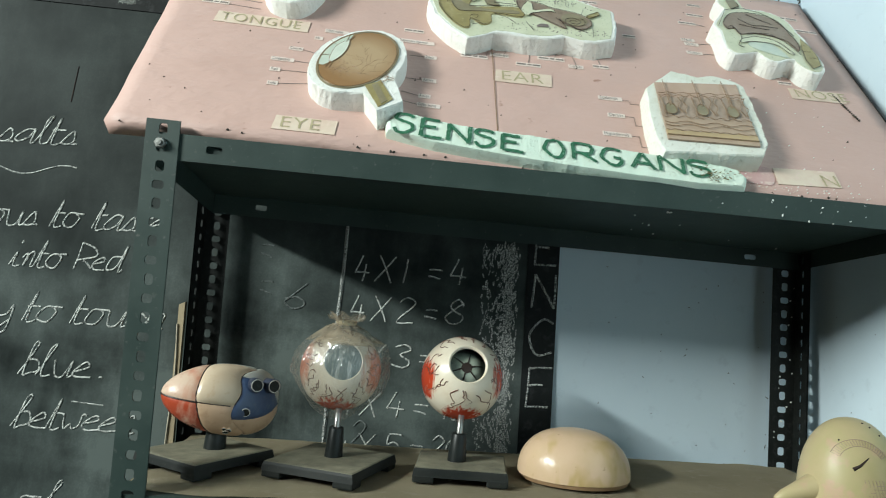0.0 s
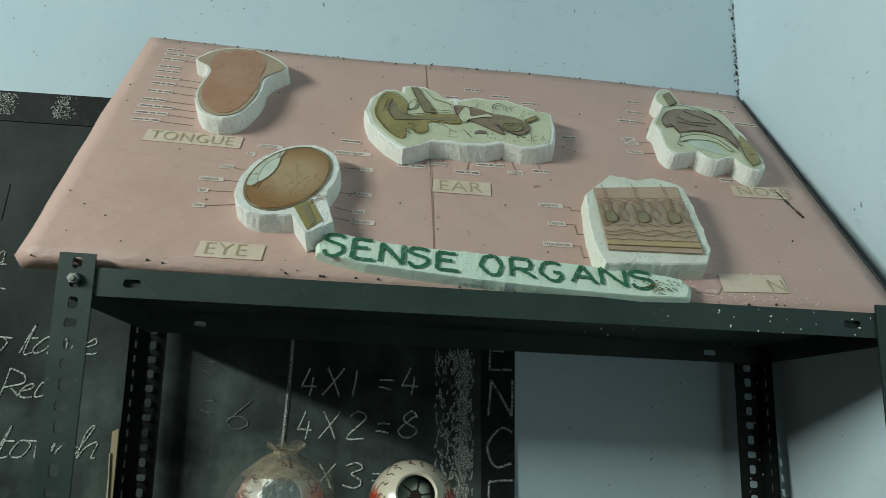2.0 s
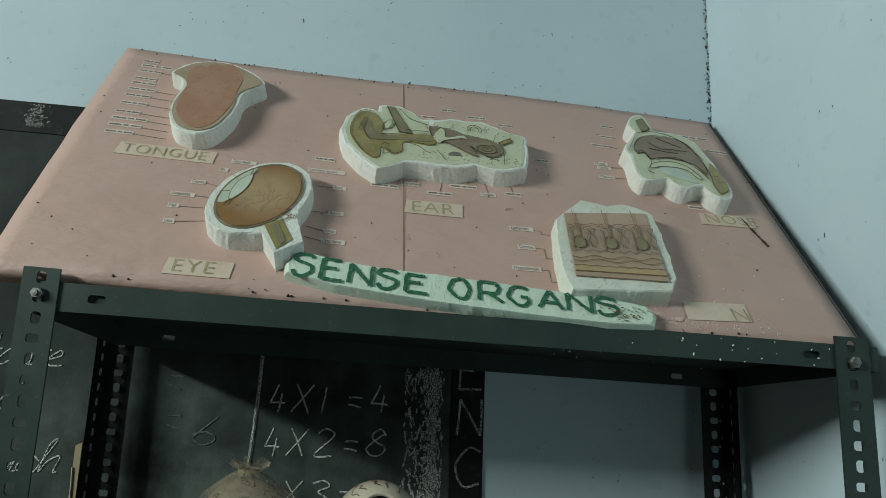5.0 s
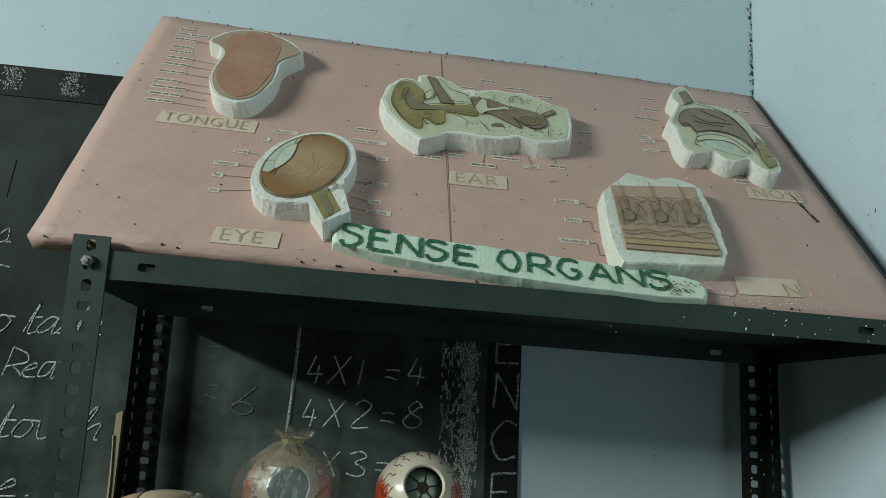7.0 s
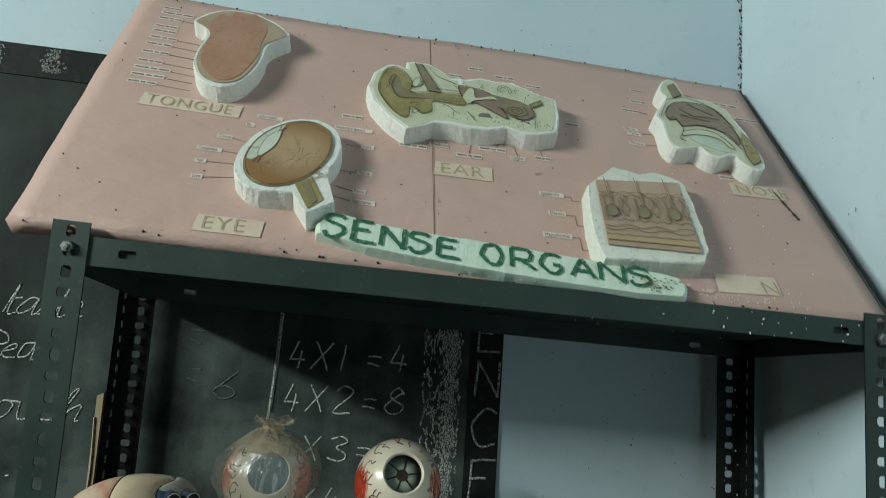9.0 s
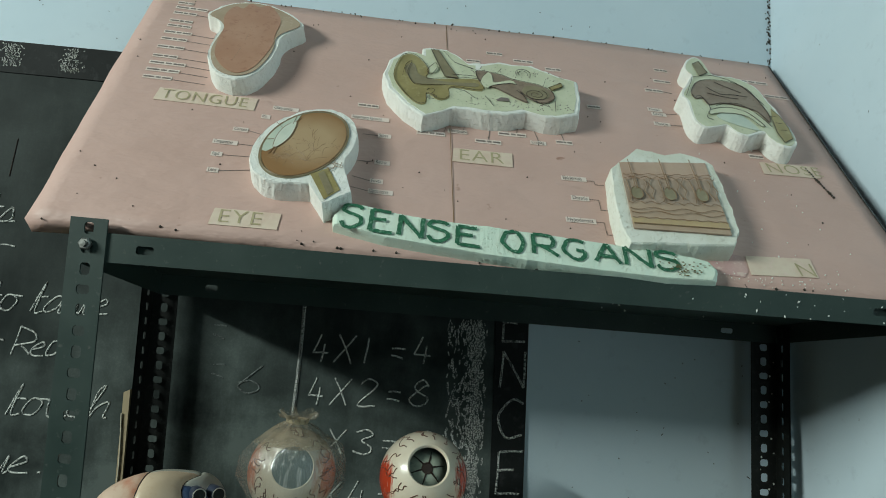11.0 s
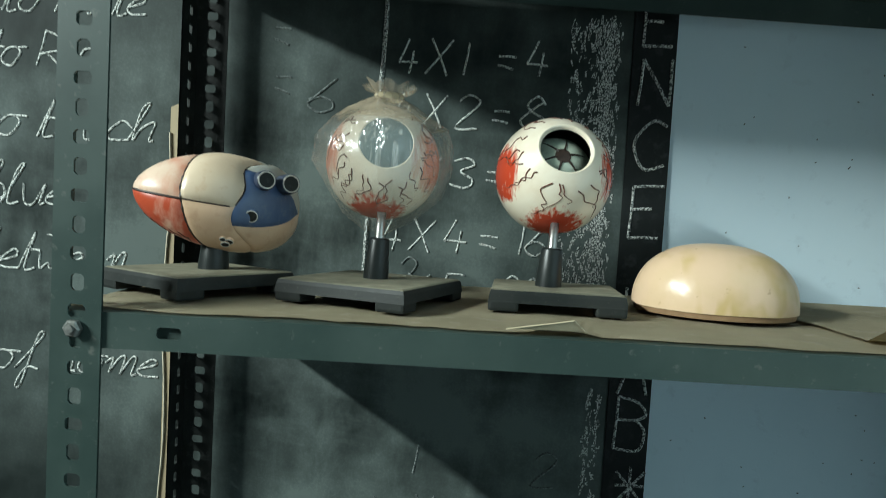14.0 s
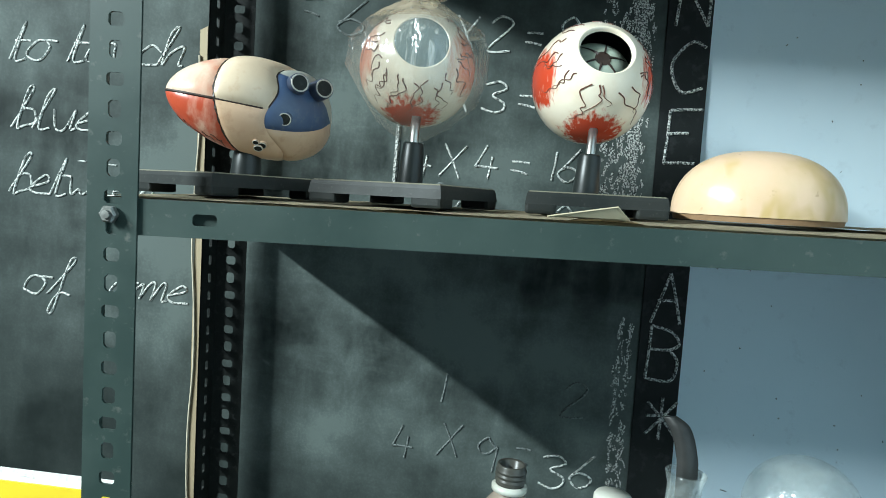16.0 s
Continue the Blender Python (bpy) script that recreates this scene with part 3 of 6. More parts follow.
# the rough band of scribbled chalk beside the margin
rng = random.Random(7)
scrib = bmesh.new()
for k in range(1100):
    z = rng.uniform(1.43, 1.76) if k % 7 else rng.uniform(1.06, 1.32)
    x = edge_x(z) - (rng.gauss(0.078, 0.005) if k % 2 else rng.uniform(0.062, 0.122)) if z > 1.4 else edge_x(z) - 0.066 + rng.choice((-0.006, 0.004)) + rng.gauss(0, 0.0025)
    if x > edge_x(z) - 0.052:
        continue
    w, h = rng.uniform(0.0006, 0.0018), rng.uniform(0.0015, 0.006)
    bmesh.ops.create_grid(scrib, x_segments=1, y_segments=1, size=1, matrix=Matrix.Translation((x, BOARD - 0.0004 - 0.0002 * rng.random(), z)) @ Matrix.Rotation(rng.uniform(-0.4, 0.4), 4, "Y") @ Matrix.Rotation(radians(90), 4, "X") @ Matrix.Diagonal((w, h, 1, 1)))
tagged(part("chalk_scribble", scrib, chalk_rough, blackboard), kind="stuff")
# chalk blots on the top margin
blots = bmesh.new()
for cx in (-0.314, -0.220, -0.40):
    for k in range(110):
        bmesh.ops.create_grid(blots, x_segments=1, y_segments=1, size=1, matrix=Matrix.Translation((rng.gauss(cx, 0.008), BOARD - 0.0024, rng.uniform(2.088, 2.124))) @ Matrix.Rotation(rng.uniform(-1, 1), 4, "Y") @ Matrix.Rotation(radians(90), 4, "X") @ Matrix.Diagonal((0.0008, rng.uniform(0.001, 0.003), 1, 1)))
tagged(part("chalk_blots", blots, chalk_rough, blackboard), kind="stuff")


# ---- the slotted-angle rack ----
PITCH, FLANGE, DEEP, WIDE, RIGHT = 0.0208, 0.038, 0.303, 0.916, 0.902


def lean(z):
    """The rack has gone out of square: its uprights lean sideways."""
    return (1.80 - z) * 0.0435


rack = thing("slotted_angle_rack", (WIDE / 2, DEEP / 2, 0), "dark grey-green slotted-angle steel rack against the wall", "rack")


def post(x, y, sx, sy, top, mat, deep):
    """An upright of angle iron: its corner at (x, y), its flanges running sx along the front and sy in depth."""
    n = int(top / PITCH)
    shapes = ((0.0054, 0.0067), (0.0066, 0.0056), (0.0056, 0.0068), (0.0072, 0.0052))
    front, side = [], []
    for k in range(n):
        w, h = shapes[k % 4]
        z0, z1 = top - (k + 1) * PITCH, top - k * PITCH
        front.append((0, FLANGE, z0, z1, (w, h, 0.0005, 0)))
        side.append((0.0, deep, z0, z1, (0.0040, 0.0060, 0, 0)))
    bm = bmesh.new()
    perforated(bm, (x, y, 0), (sx, 0, 0), (0, 0, 1), 0.002 * (1 if sx * sy < 0 else -1), front)
    perforated(bm, (x, y, 0), (0, sy, 0), (0, 0, 1), 0.002 * (1 if sx * sy > 0 else -1), side)
    bmesh.ops.remove_doubles(bm, verts=bm.verts, dist=0.00005)
    for v in bm.verts:
        v.co.x += lean(v.co.z)
    return part("post", bm, mat, rack)


post(0.0, -0.002, 1, 1, 1.826, rack_paint, 0.022)
post(RIGHT, -0.002, -1, 1, 1.826, rack_paint, 0.022)
# rear posts: the rack's paint blackened, with their shade put into the colour
post(skew(DEEP) - 0.011, DEEP + 0.002, 1, -1, 1.79, shade_black, FLANGE)
post(RIGHT + skew(DEEP) + 0.012, DEEP + 0.002, -1, -1, 1.79, shade_black, FLANGE)


def shelf(z_front, z_back, lip, rise_top, rise_low, inset):
    """A folded steel tray, a little bent along its length, with deep lips; a slot near each end of its front and back lip."""
    bm = bmesh.new()
    t, back = 0.0012, DEEP - 0.003
    x0, x1 = 0.003 + lean(z_front - 0.01), WIDE - 0.003 + lean(z_front - 0.01)
    run = x1 - x0
    cells = [(0, inset - 0.035, 0, lip, None), (inset - 0.035, inset + 0.035, 0, lip, (0.0095, 0.0048, 0, 0)), (inset + 0.035, run - inset - 0.035, 0, lip, None),
             (run - inset - 0.035, run - inset + 0.035, 0, lip, (0.0095, 0.0048, 0, 0)), (run - inset + 0.035, run, 0, lip, None)]
    perforated(bm, (x0, 0.0006, z_front - lip), (1, 0, 0), (0, 0, 1), -t, cells)
    perforated(bm, (x0 + skew(DEEP), back, z_back - lip), (1, 0, 0), (0, 0, 1), -t, cells)
    box(bm, (x0 + 0.04, 0.006, z_front - lip + 0.002), (x1 - 0.04, 0.0072, z_front - 0.001))
    for x in (x0, x1):
        bm.faces.new([bm.verts.new(p) for p in ((x, 0.0006, z_front - lip), (x + skew(DEEP), back, z_back - lip), (x + skew(DEEP), back, z_back), (x, 0.0006, z_front))])
    bm.faces.new([bm.verts.new(p) for p in ((x0, 0.0006, z_front), (x1, 0.0006, z_front), (x1 + skew(DEEP), back, z_back), (x0 + skew(DEEP), back, z_back))])
    bmesh.ops.remove_doubles(bm, verts=bm.verts, dist=0.0001)
    for v in bm.verts:
        low = z_front - lip + (z_back - z_front) * v.co.y / DEEP
        f = (v.co.z - low) / lip
        v.co.z = low + rise_low * v.co.x + f * (lip + (rise_top - rise_low) * v.co.x)
    return part("shelf", bm, rack_paint, rack)


TOP, MID, LOW, MID_RISE = 1.8120, 1.4185, 1.029, 0.049
shelf(TOP, TOP - 0.025, 0.0300, 0.006, 0.010, 0.074)
shelf(MID, MID, 0.0268, MID_RISE, 0.0545, 0.084)
shelf(LOW, LOW, 0.032, 0.0, 0.0, 0.08)
for x0 in (0.019, RIGHT - 0.019):
    for z in (1.799, 1.408, 1.005):
        x = x0 + lean(z)
        bolt = part("bolt", lathe([(0, -0.0055), (0.0052, -0.0055), (0.0066, -0.004), (0.0066, 0), (0, 0)], (x, -0.003, z), 6, (0, 1, 0)), steel, rack, "dull zinc hexagon bolt head")
        part("bolt_end", lathe([(0, -0.0075), (0.003, -0.0073), (0.0033, -0.0055), (0, -0.0055)], (x, -0.003, z), 12, (0, 1, 0)), steel, bolt)


# ---- the pink sense organs board on the top shelf ----
BL, BR, TL, TR = Vector((-0.053, 0.016, 1.831)), Vector((0.902, 0.016, 1.823)), Vector((-0.082, 0.296, 2.217)), Vector((0.872, 0.322, 2.203))


def chart(u, v, h=0.0):
    """A place on the leaning board: u metres along it, v metres up its slope, h metres off its face."""
    a, b = u / 0.94, v / 0.46
    du, dv = (BR - BL) * (1 - b) + (TR - TL) * b, (TL - BL) * (1 - a) + (TR - BR) * a
    warp = 0.002 * math.sin(u * 9 + v * 5)
    return BL * (1 - a) * (1 - b) + BR * a * (1 - b) + TL * (1 - a) * b + TR * a * b + du.cross(dv).normalized() * (h + warp)


display = thing("display_board", chart(0.47, 0.0, -0.01), "pink paper board with foam sense organ cutouts leaning on the rack", "display board")
sheet = bmesh.new()
NU, NV = 48, 24
grid = {}
for side, h in ((0, 0.0), (1, -0.020)):
    for i in range(NU + 1):
        for j in range(NV + 1):
            u, v = -0.001 + 0.942 * i / NU, -0.012 + 0.474 * j / NV
            ragged = 0.0025 * noise.noise(Vector((u * 14, v * 14, 3))) if i in (0, NU) or j in (0, NV) else 0
            grid[side, i, j] = sheet.verts.new(chart(u + ragged, v + ragged, h))
for i in range(NU):
    for j in range(NV):
        sheet.faces.new([grid[0, a, b] for a, b in ((i, j), (i + 1, j), (i + 1, j + 1), (i, j + 1))])
        sheet.faces.new([grid[1, a, b] for a, b in ((i, j), (i, j + 1), (i + 1, j + 1), (i + 1, j))])
rim = [(i, 0) for i in range(NU)] + [(NU, j) for j in range(NV)] + [(i, NV) for i in range(NU, 0, -1)] + [(0, j) for j in range(NV, 0, -1)]
for a, b in zip(rim, rim[1:] + rim[:1]):
    sheet.faces.new((grid[0, a[0], a[1]], grid[1, a[0], a[1]], grid[1, b[0], b[1]], grid[0, b[0], b[1]]))
backing = part("backing", sheet, pink, display, "pink chart paper with damp spots and a torn lower edge", True)
part("edge_tape", hull([chart(0.9405, 0.0, 0.001), chart(0.9475, 0.0, -0.004), chart(0.9465, 0.461, -0.004), chart(0.9395, 0.461, 0.001)], (0, 0.003, -0.004)), rubber, display, "dark tape along the board's side edge")
part("crease", hull([chart(0.4325, 0.46, 0.0003), chart(0.4333, 0.46, 0.0003), chart(0.4388, 0.03, 0.0003), chart(0.4380, 0.03, 0.0003)], (0, -0.0002, 0.0003)), brown_print, display)


def flat(points, h, lift=0.0004):
    """A thin sheet of that outline glued on the board at height h."""
    bm = bmesh.new()
    top = [bm.verts.new(chart(p[0], p[1], h + lift)) for p in points]
    low = [bm.verts.new(chart(p[0], p[1], h - 0.0003)) for p in points]
    n = len(top)
    bm.faces.new(top)
    for k in range(n):
        bm.faces.new((top[k], low[k], low[(k + 1) % n], top[(k + 1) % n]))
    bmesh.ops.triangulate(bm, faces=[f for f in bm.faces if len(f.verts) > 4])
    return bm


def cutout(name, points, thick, label, mat=foam, seed=1):
    """A hand-cut slab of foam with an uneven rim, glued flat on the board."""
    mid = sum((Vector(p) for p in points), Vector((0, 0))) / len(points)
    fine = []
    for p, q in zip(points, points[1:] + points[:1]):
        p, q = Vector(p), Vector(q)
        m = max(1, round((q - p).length / 0.004))
        fine += [p.lerp(q, k / m) for k in range(m)]
    points, n = fine, len(fine)
    bm = bmesh.new()
    rings = []
    for h, grow in ((-0.001, 1.015), (thick * 0.5, 1.012), (thick - 0.0018, 1.0), (thick, 0.985)):
        ring = []
        for k, p in enumerate(points):
            p = Vector(p)
            way = (p - mid).normalized()
            chip = noise.noise(Vector((p.x * 70, p.y * 70, h * 40 + seed))) + 0.7 * noise.noise(Vector((p.x * 260, p.y * 260, h * 150 + seed)))
            q = mid + (p - mid) * grow + way * 0.0011 * chip
            ring.append(bm.verts.new(chart(q.x, q.y, h + (0.0006 * chip if h > 0 else 0))))
        rings.append(ring)
    for one, two in zip(rings, rings[1:]):
        for k in range(n):
            bm.faces.new((one[k], one[(k + 1) % n], two[(k + 1) % n], two[k]))
    bm.faces.new(rings[-1])
    bm.faces.new(rings[0][::-1])
    bmesh.ops.triangulate(bm, faces=[f for f in bm.faces if len(f.verts) > 4])
    return part(name, bm, mat, display, label)


def inset(points, by):
    mid = sum((Vector(p) for p in points), Vector((0, 0))) / len(points)
    return [mid + (Vector(p) - mid) * (1 - by / max((Vector(p) - mid).length, 1e-4)) for p in points]


def line_on(paths, h, r=0.0006, sides=4):
    return tubes([[chart(p[0], p[1], h) for p in path] for path in paths], r, sides)


def oval(cx, cy, rx, ry, turn=0.0, n=28, a0=0.0, a1=math.tau):
    c, s = math.cos(turn), math.sin(turn)
    out = []
    for k in range(n):
        a = a0 + (a1 - a0) * k / (n if a1 - a0 > 6.28 else n - 1)
        x, y = rx * math.cos(a), ry * math.sin(a)
        out.append((cx + c * x - s * y, cy + s * x + c * y))
    return out


H = 0.025
# tongue
tongue_line = curved([(0.096, 0.369, 0), (0.107, 0.388, 0), (0.121, 0.404, 0), (0.140, 0.413, 0), (0.160, 0.416, 0), (0.179, 0.412, 0), (0.198, 0.403, 0), (0.218, 0.388, 0), (0.230, 0.369, 0), (0.212, 0.346, 0), (0.204, 0.327, 0), (0.204, 0.303, 0), (0.199, 0.272, 0),
                      (0.187, 0.241, 0), (0.171, 0.227, 0), (0.154, 0.226, 0), (0.138, 0.234, 0), (0.126, 0.253, 0), (0.119, 0.278, 0), (0.119, 0.308, 0), (0.121, 0.339, 0), (0.112, 0.357, 0)], 3)
tongue_line = [(p.x, p.y) for p in tongue_line]
tongue = cutout("tongue_cutout", tongue_line, H, "white foam cutout with a printed brown tongue", foam, 2)
part("picture", flat([(p.x, p.y) for p in inset(tongue_line, 0.0055)], H + 0.0008), tan_print, tongue, "faded wings of the tongue print")
part("picture", flat([(p.x, p.y) for p in curved([(0.121, 0.360, 0), (0.123, 0.381, 0), (0.131, 0.395, 0), (0.141, 0.391, 0), (0.149, 0.407, 0), (0.163, 0.401, 0), (0.175, 0.409, 0), (0.191, 0.388, 0), (0.198, 0.367, 0), (0.196, 0.334, 0), (0.197, 0.310, 0), (0.192, 0.282, 0), (0.183, 0.253, 0),
                                                  (0.169, 0.237, 0), (0.154, 0.239, 0), (0.140, 0.252, 0), (0.129, 0.273, 0), (0.126, 0.299, 0), (0.127, 0.329, 0), (0.125, 0.344, 0)], 4)], H + 0.0014), tongue_print, tongue, "printed brown tongue")
part("midline", line_on([[(0.163, 0.372), (0.162, 0.34), (0.160, 0.30), (0.154, 0.262)]], H + 0.0015, 0.0004), mauve_print, tongue)
# eye
EC, EA, EB = Vector((0.268, 0.117)), Vector((0.0475, 0.013)), Vector((0.006, 0.0605))


def globe(grow, a0=0.0, a1=360.0, n=36, wide=1.0):
    """Points round the eyeball section, as printed a little askew."""
    return [EC + EA * grow * wide * math.cos(radians(a)) + EB * grow * math.sin(radians(a)) for a in (a0 + (a1 - a0) * k / n for k in range(n))]


EH = H + 0.001
eye_line = globe(1.10, -28, 270, 34, 1.09) + [Vector((0.281, 0.052)), Vector((0.299, 0.023)), Vector((0.327, 0.046)), Vector((0.315, 0.086))]
eye_cut = cutout("eye_cutout", [(p.x, p.y) for p in eye_line], EH, "white foam cutout with a printed eyeball section", foam, 5)
part("picture", flat(globe(1.0), EH + 0.0004), nerve_print, eye_cut, "dark outline of the eyeball print")
part("picture", flat(globe(0.935), EH + 0.0010), rim_print("shaded_ochre_print", chart(EC.x + 0.006, EC.y + 0.004, EH), 0.058, (0.46, 0.325, 0.19), (0.30, 0.165, 0.07)), eye_cut, "ochre eyeball section")
part("picture", flat([(0.281, 0.066), (0.299, 0.079), (0.315, 0.047), (0.300, 0.030)], EH + 0.0007), olive_print, eye_cut, "grey-brown optic nerve")
part("picture", flat([(0.289, 0.068), (0.295, 0.073), (0.309, 0.043), (0.303, 0.036)], EH + 0.0013), nerve_print, eye_cut, "dark core of the optic nerve")
part("picture", flat([(p.x, p.y) for p in globe(0.935, 112, 196, 14)] + [(0.2285, 0.094), (0.236, 0.102), (0.245, 0.128), (0.253, 0.152)], EH + 0.0014), glaze_print, eye_cut, "pale green front chamber")
lens_line = [(p.x, p.y) for p in curved([(0.235, 0.101, 0), (0.235, 0.120, 0), (0.241, 0.139, 0), (0.253, 0.151, 0), (0.252, 0.130, 0), (0.245, 0.112, 0)], 4)]
part("picture", flat(lens_line, EH + 0.0019), cream_lens, eye_cut, "pale lens")
eye_art = [lens_line + [lens_line[0]], [(0.252, 0.150), (0.258, 0.160)], [(0.250, 0.146), (0.252, 0.161)], [(0.236, 0.103), (0.231, 0.090)], [(0.238, 0.102), (0.236, 0.090)], [(0.233, 0.116), (0.222, 0.113)], [(0.240, 0.137), (0.231, 0.146)], globe(0.97) + globe(0.97)[:1]]
tagged(part("outline", line_on(eye_art, EH + 0.0021, 0.00042), brown_print, eye_cut), kind="stuff")
rng = random.Random(3)
veins = []


def sprig(p, a, reach, level):
    """A twig of the printed vessels with its own twigs."""
    path = [(p.x, p.y)]
    for k in range(6):
        a += rng.uniform(-0.45, 0.45)
        p = p + Vector((math.cos(a), math.sin(a))) * reach / 6
        path.append((p.x, p.y))
        if level and k in (2, 4):
            sprig(p, a + rng.choice((-0.8, 0.8)), reach * 0.55, level - 1)
    veins.append(path)


for k in range(9):
    sprig(Vector((0.274, 0.086)), 0.15 + 0.37 * k, (0.030, 0.036, 0.044, 0.040, 0.030, 0.028, 0.030, 0.030, 0.028)[k], 2)
tagged(part("vein_print", line_on(veins, EH + 0.0013, 0.00032), brown_print, eye_cut), kind="stuff")
# ear
ear_line = [(0.347, 0.277), (0.353, 0.311), (0.373, 0.335), (0.388, 0.335), (0.397, 0.330), (0.397, 0.347), (0.406, 0.350), (0.428, 0.350), (0.443, 0.339), (0.458, 0.322), (0.479, 0.322), (0.503, 0.331), (0.527, 0.328), (0.546, 0.330), (0.566, 0.320), (0.586, 0.308), (0.607, 0.302),
            (0.604, 0.258), (0.597, 0.229), (0.573, 0.218), (0.554, 0.217), (0.530, 0.224), (0.507, 0.215), (0.479, 0.213), (0.454, 0.216), (0.435, 0.215), (0.421, 0.205), (0.400, 0.194), (0.377, 0.215), (0.355, 0.246)]
ear = cutout("ear_cutout", ear_line, EH, "white foam cutout with a printed section of the ear", foam, 9)
part("picture", flat([(p.x, p.y) for p in inset(ear_line, 0.006)], EH), cream_print, ear, "cream speckled ground of the ear print")
def smooth(points, steps=4, closed=True):
    return [(p.x, p.y) for p in curved([(*p, 0) for p in points], steps, closed)]


pinna = [(0.3605, 0.2725), (0.3679, 0.3157), (0.3807, 0.3263), (0.3936, 0.3182), (0.4067, 0.2913), (0.4029, 0.2717), (0.4274, 0.2761), (0.4712, 0.2819), (0.4751, 0.2575), (0.4353, 0.2587), (0.4327, 0.2374), (0.4199, 0.2287), (0.4044, 0.2406), (0.4032, 0.2195), (0.3916, 0.2174), (0.3735, 0.2393)]
inner = [(0.4685, 0.2981), (0.4788, 0.3021), (0.5046, 0.2962), (0.5149, 0.2897), (0.5355, 0.2851), (0.5510, 0.2816), (0.5665, 0.2697), (0.5680, 0.2532), (0.5513, 0.2418), (0.5332, 0.2532), (0.5253, 0.2623), (0.5332, 0.2406), (0.5177, 0.2483), (0.4944, 0.2651), (0.4764, 0.2703)]
muscle = [(0.4090, 0.3419), (0.4193, 0.3416), (0.4324, 0.3084), (0.4454, 0.2793), (0.4274, 0.2803), (0.4182, 0.3100)]
bones = [(0.4839, 0.2988), (0.4904, 0.2917), (0.4905, 0.2791), (0.4969, 0.2782), (0.5149, 0.2856), (0.5215, 0.2763), (0.5149, 0.2792), (0.4893, 0.2704), (0.4816, 0.2628), (0.4737, 0.2761)]
nerve = [(0.5639, 0.2776), (0.5819, 0.2913), (0.5832, 0.2831), (0.5678, 0.2720)]
hollow = [(0.3750, 0.2865), (0.3781, 0.3007), (0.3861, 0.3043), (0.3906, 0.2897), (0.3954, 0.2791), (0.4252, 0.2692), (0.4677, 0.2728), (0.4670, 0.2646), (0.4247, 0.2630), (0.3956, 0.2586), (0.3845, 0.2634)]
part("picture", flat(smooth(pinna), EH + 0.0008), olive_print, ear, "olive outer ear and canal")
part("picture", flat(smooth(hollow), EH + 0.0014), nerve_print, ear, "shaded ear canal")
part("picture", flat(muscle, EH + 0.0017), nerve_print, ear, "olive-brown muscle print")
part("picture", flat(smooth(inner), EH + 0.0017), mauve_print, ear, "mauve-brown inner ear")
part("picture", flat(oval(0.5460, 0.2639, 0.018, 0.014, -0.2), EH + 0.0022), nerve_print, ear, "grey-brown cochlea")
part("picture", flat(smooth(bones, 3), EH + 0.0026), cream_print, ear, "cream ear bones")
part("picture", flat(nerve, EH + 0.0020), olive_print, ear, "olive nerve print")
part("picture", flat(oval(0.4121, 0.2945, 0.0055, 0.009, -0.4, 14), EH + 0.0022), cream_print, ear, "cream bone print")
spiral = [(0.545 + (0.003 + 0.013 * k / 30) * math.cos(k * 0.45), 0.259 + (0.002 + 0.011 * k / 30) * math.sin(k * 0.45)) for k in range(31)]
ear_art = [smooth(pinna, 3) + [pinna[0]], smooth(inner, 3) + [inner[0]], muscle + [muscle[0]], smooth(bones, 2) + [bones[0]], nerve + [nerve[0]], spiral, oval(0.5324, 0.3037, 0.010, 0.011, 0, 14, -0.6, 3.7), oval(0.5324, 0.3037, 0.006, 0.007, 0, 14, -0.6, 3.7),
           smooth([(0.3721, 0.2725), (0.3757, 0.2983), (0.3835, 0.3080), (0.3784, 0.2820), (0.3863, 0.2583), (0.3966, 0.2559), (0.4275, 0.2615)], 4, False), smooth([(0.4044, 0.2448), (0.4095, 0.2499), (0.4147, 0.2466), (0.4096, 0.2373), (0.4173, 0.2346), (0.4121, 0.2273), (0.4057, 0.2283)], 3),
           smooth([(0.4041, 0.2908), (0.4092, 0.3022), (0.4156, 0.3096), (0.4169, 0.2973), (0.4093, 0.2813), (0.4041, 0.2866)], 3), [(0.4349, 0.2587), (0.4543, 0.2510), (0.4648, 0.2391)], [(0.4257, 0.3408), (0.4407, 0.3154), (0.4665, 0.3036)], [(0.4364, 0.2869), (0.4680, 0.2871)],
           [(0.5206, 0.2644), (0.5336, 0.2483), (0.5612, 0.2343)], [(0.5691, 0.2482), (0.5671, 0.2258)], [(0.5574, 0.2796), (0.5617, 0.2958)], [(0.4978, 0.2996), (0.5036, 0.3116)], [(0.4788, 0.2455), (0.4886, 0.2264)]]
tagged(part("outline", line_on(ear_art, EH + 0.0028, 0.00035), seam_ink, ear), kind="stuff")
dots, rng = bmesh.new(), random.Random(31)
for k in range(150):
    u, v = rng.uniform(0.45, 0.592), rng.choice((rng.uniform(0.296, 0.316), rng.uniform(0.228, 0.246)))
    bmesh.ops.create_icosphere(dots, subdivisions=1, radius=rng.uniform(0.0005, 0.0010), matrix=Matrix.Translation(chart(u, v, EH + 0.0004)))
tagged(part("stipple", dots, dark_ink, ear), kind="stuff")
part("picture", flat([(0.4933, 0.2419), (0.4997, 0.2473), (0.5087, 0.2467), (0.5101, 0.2407), (0.4946, 0.2392)], EH + 0.0014), dark_ink, ear, "dark window print")
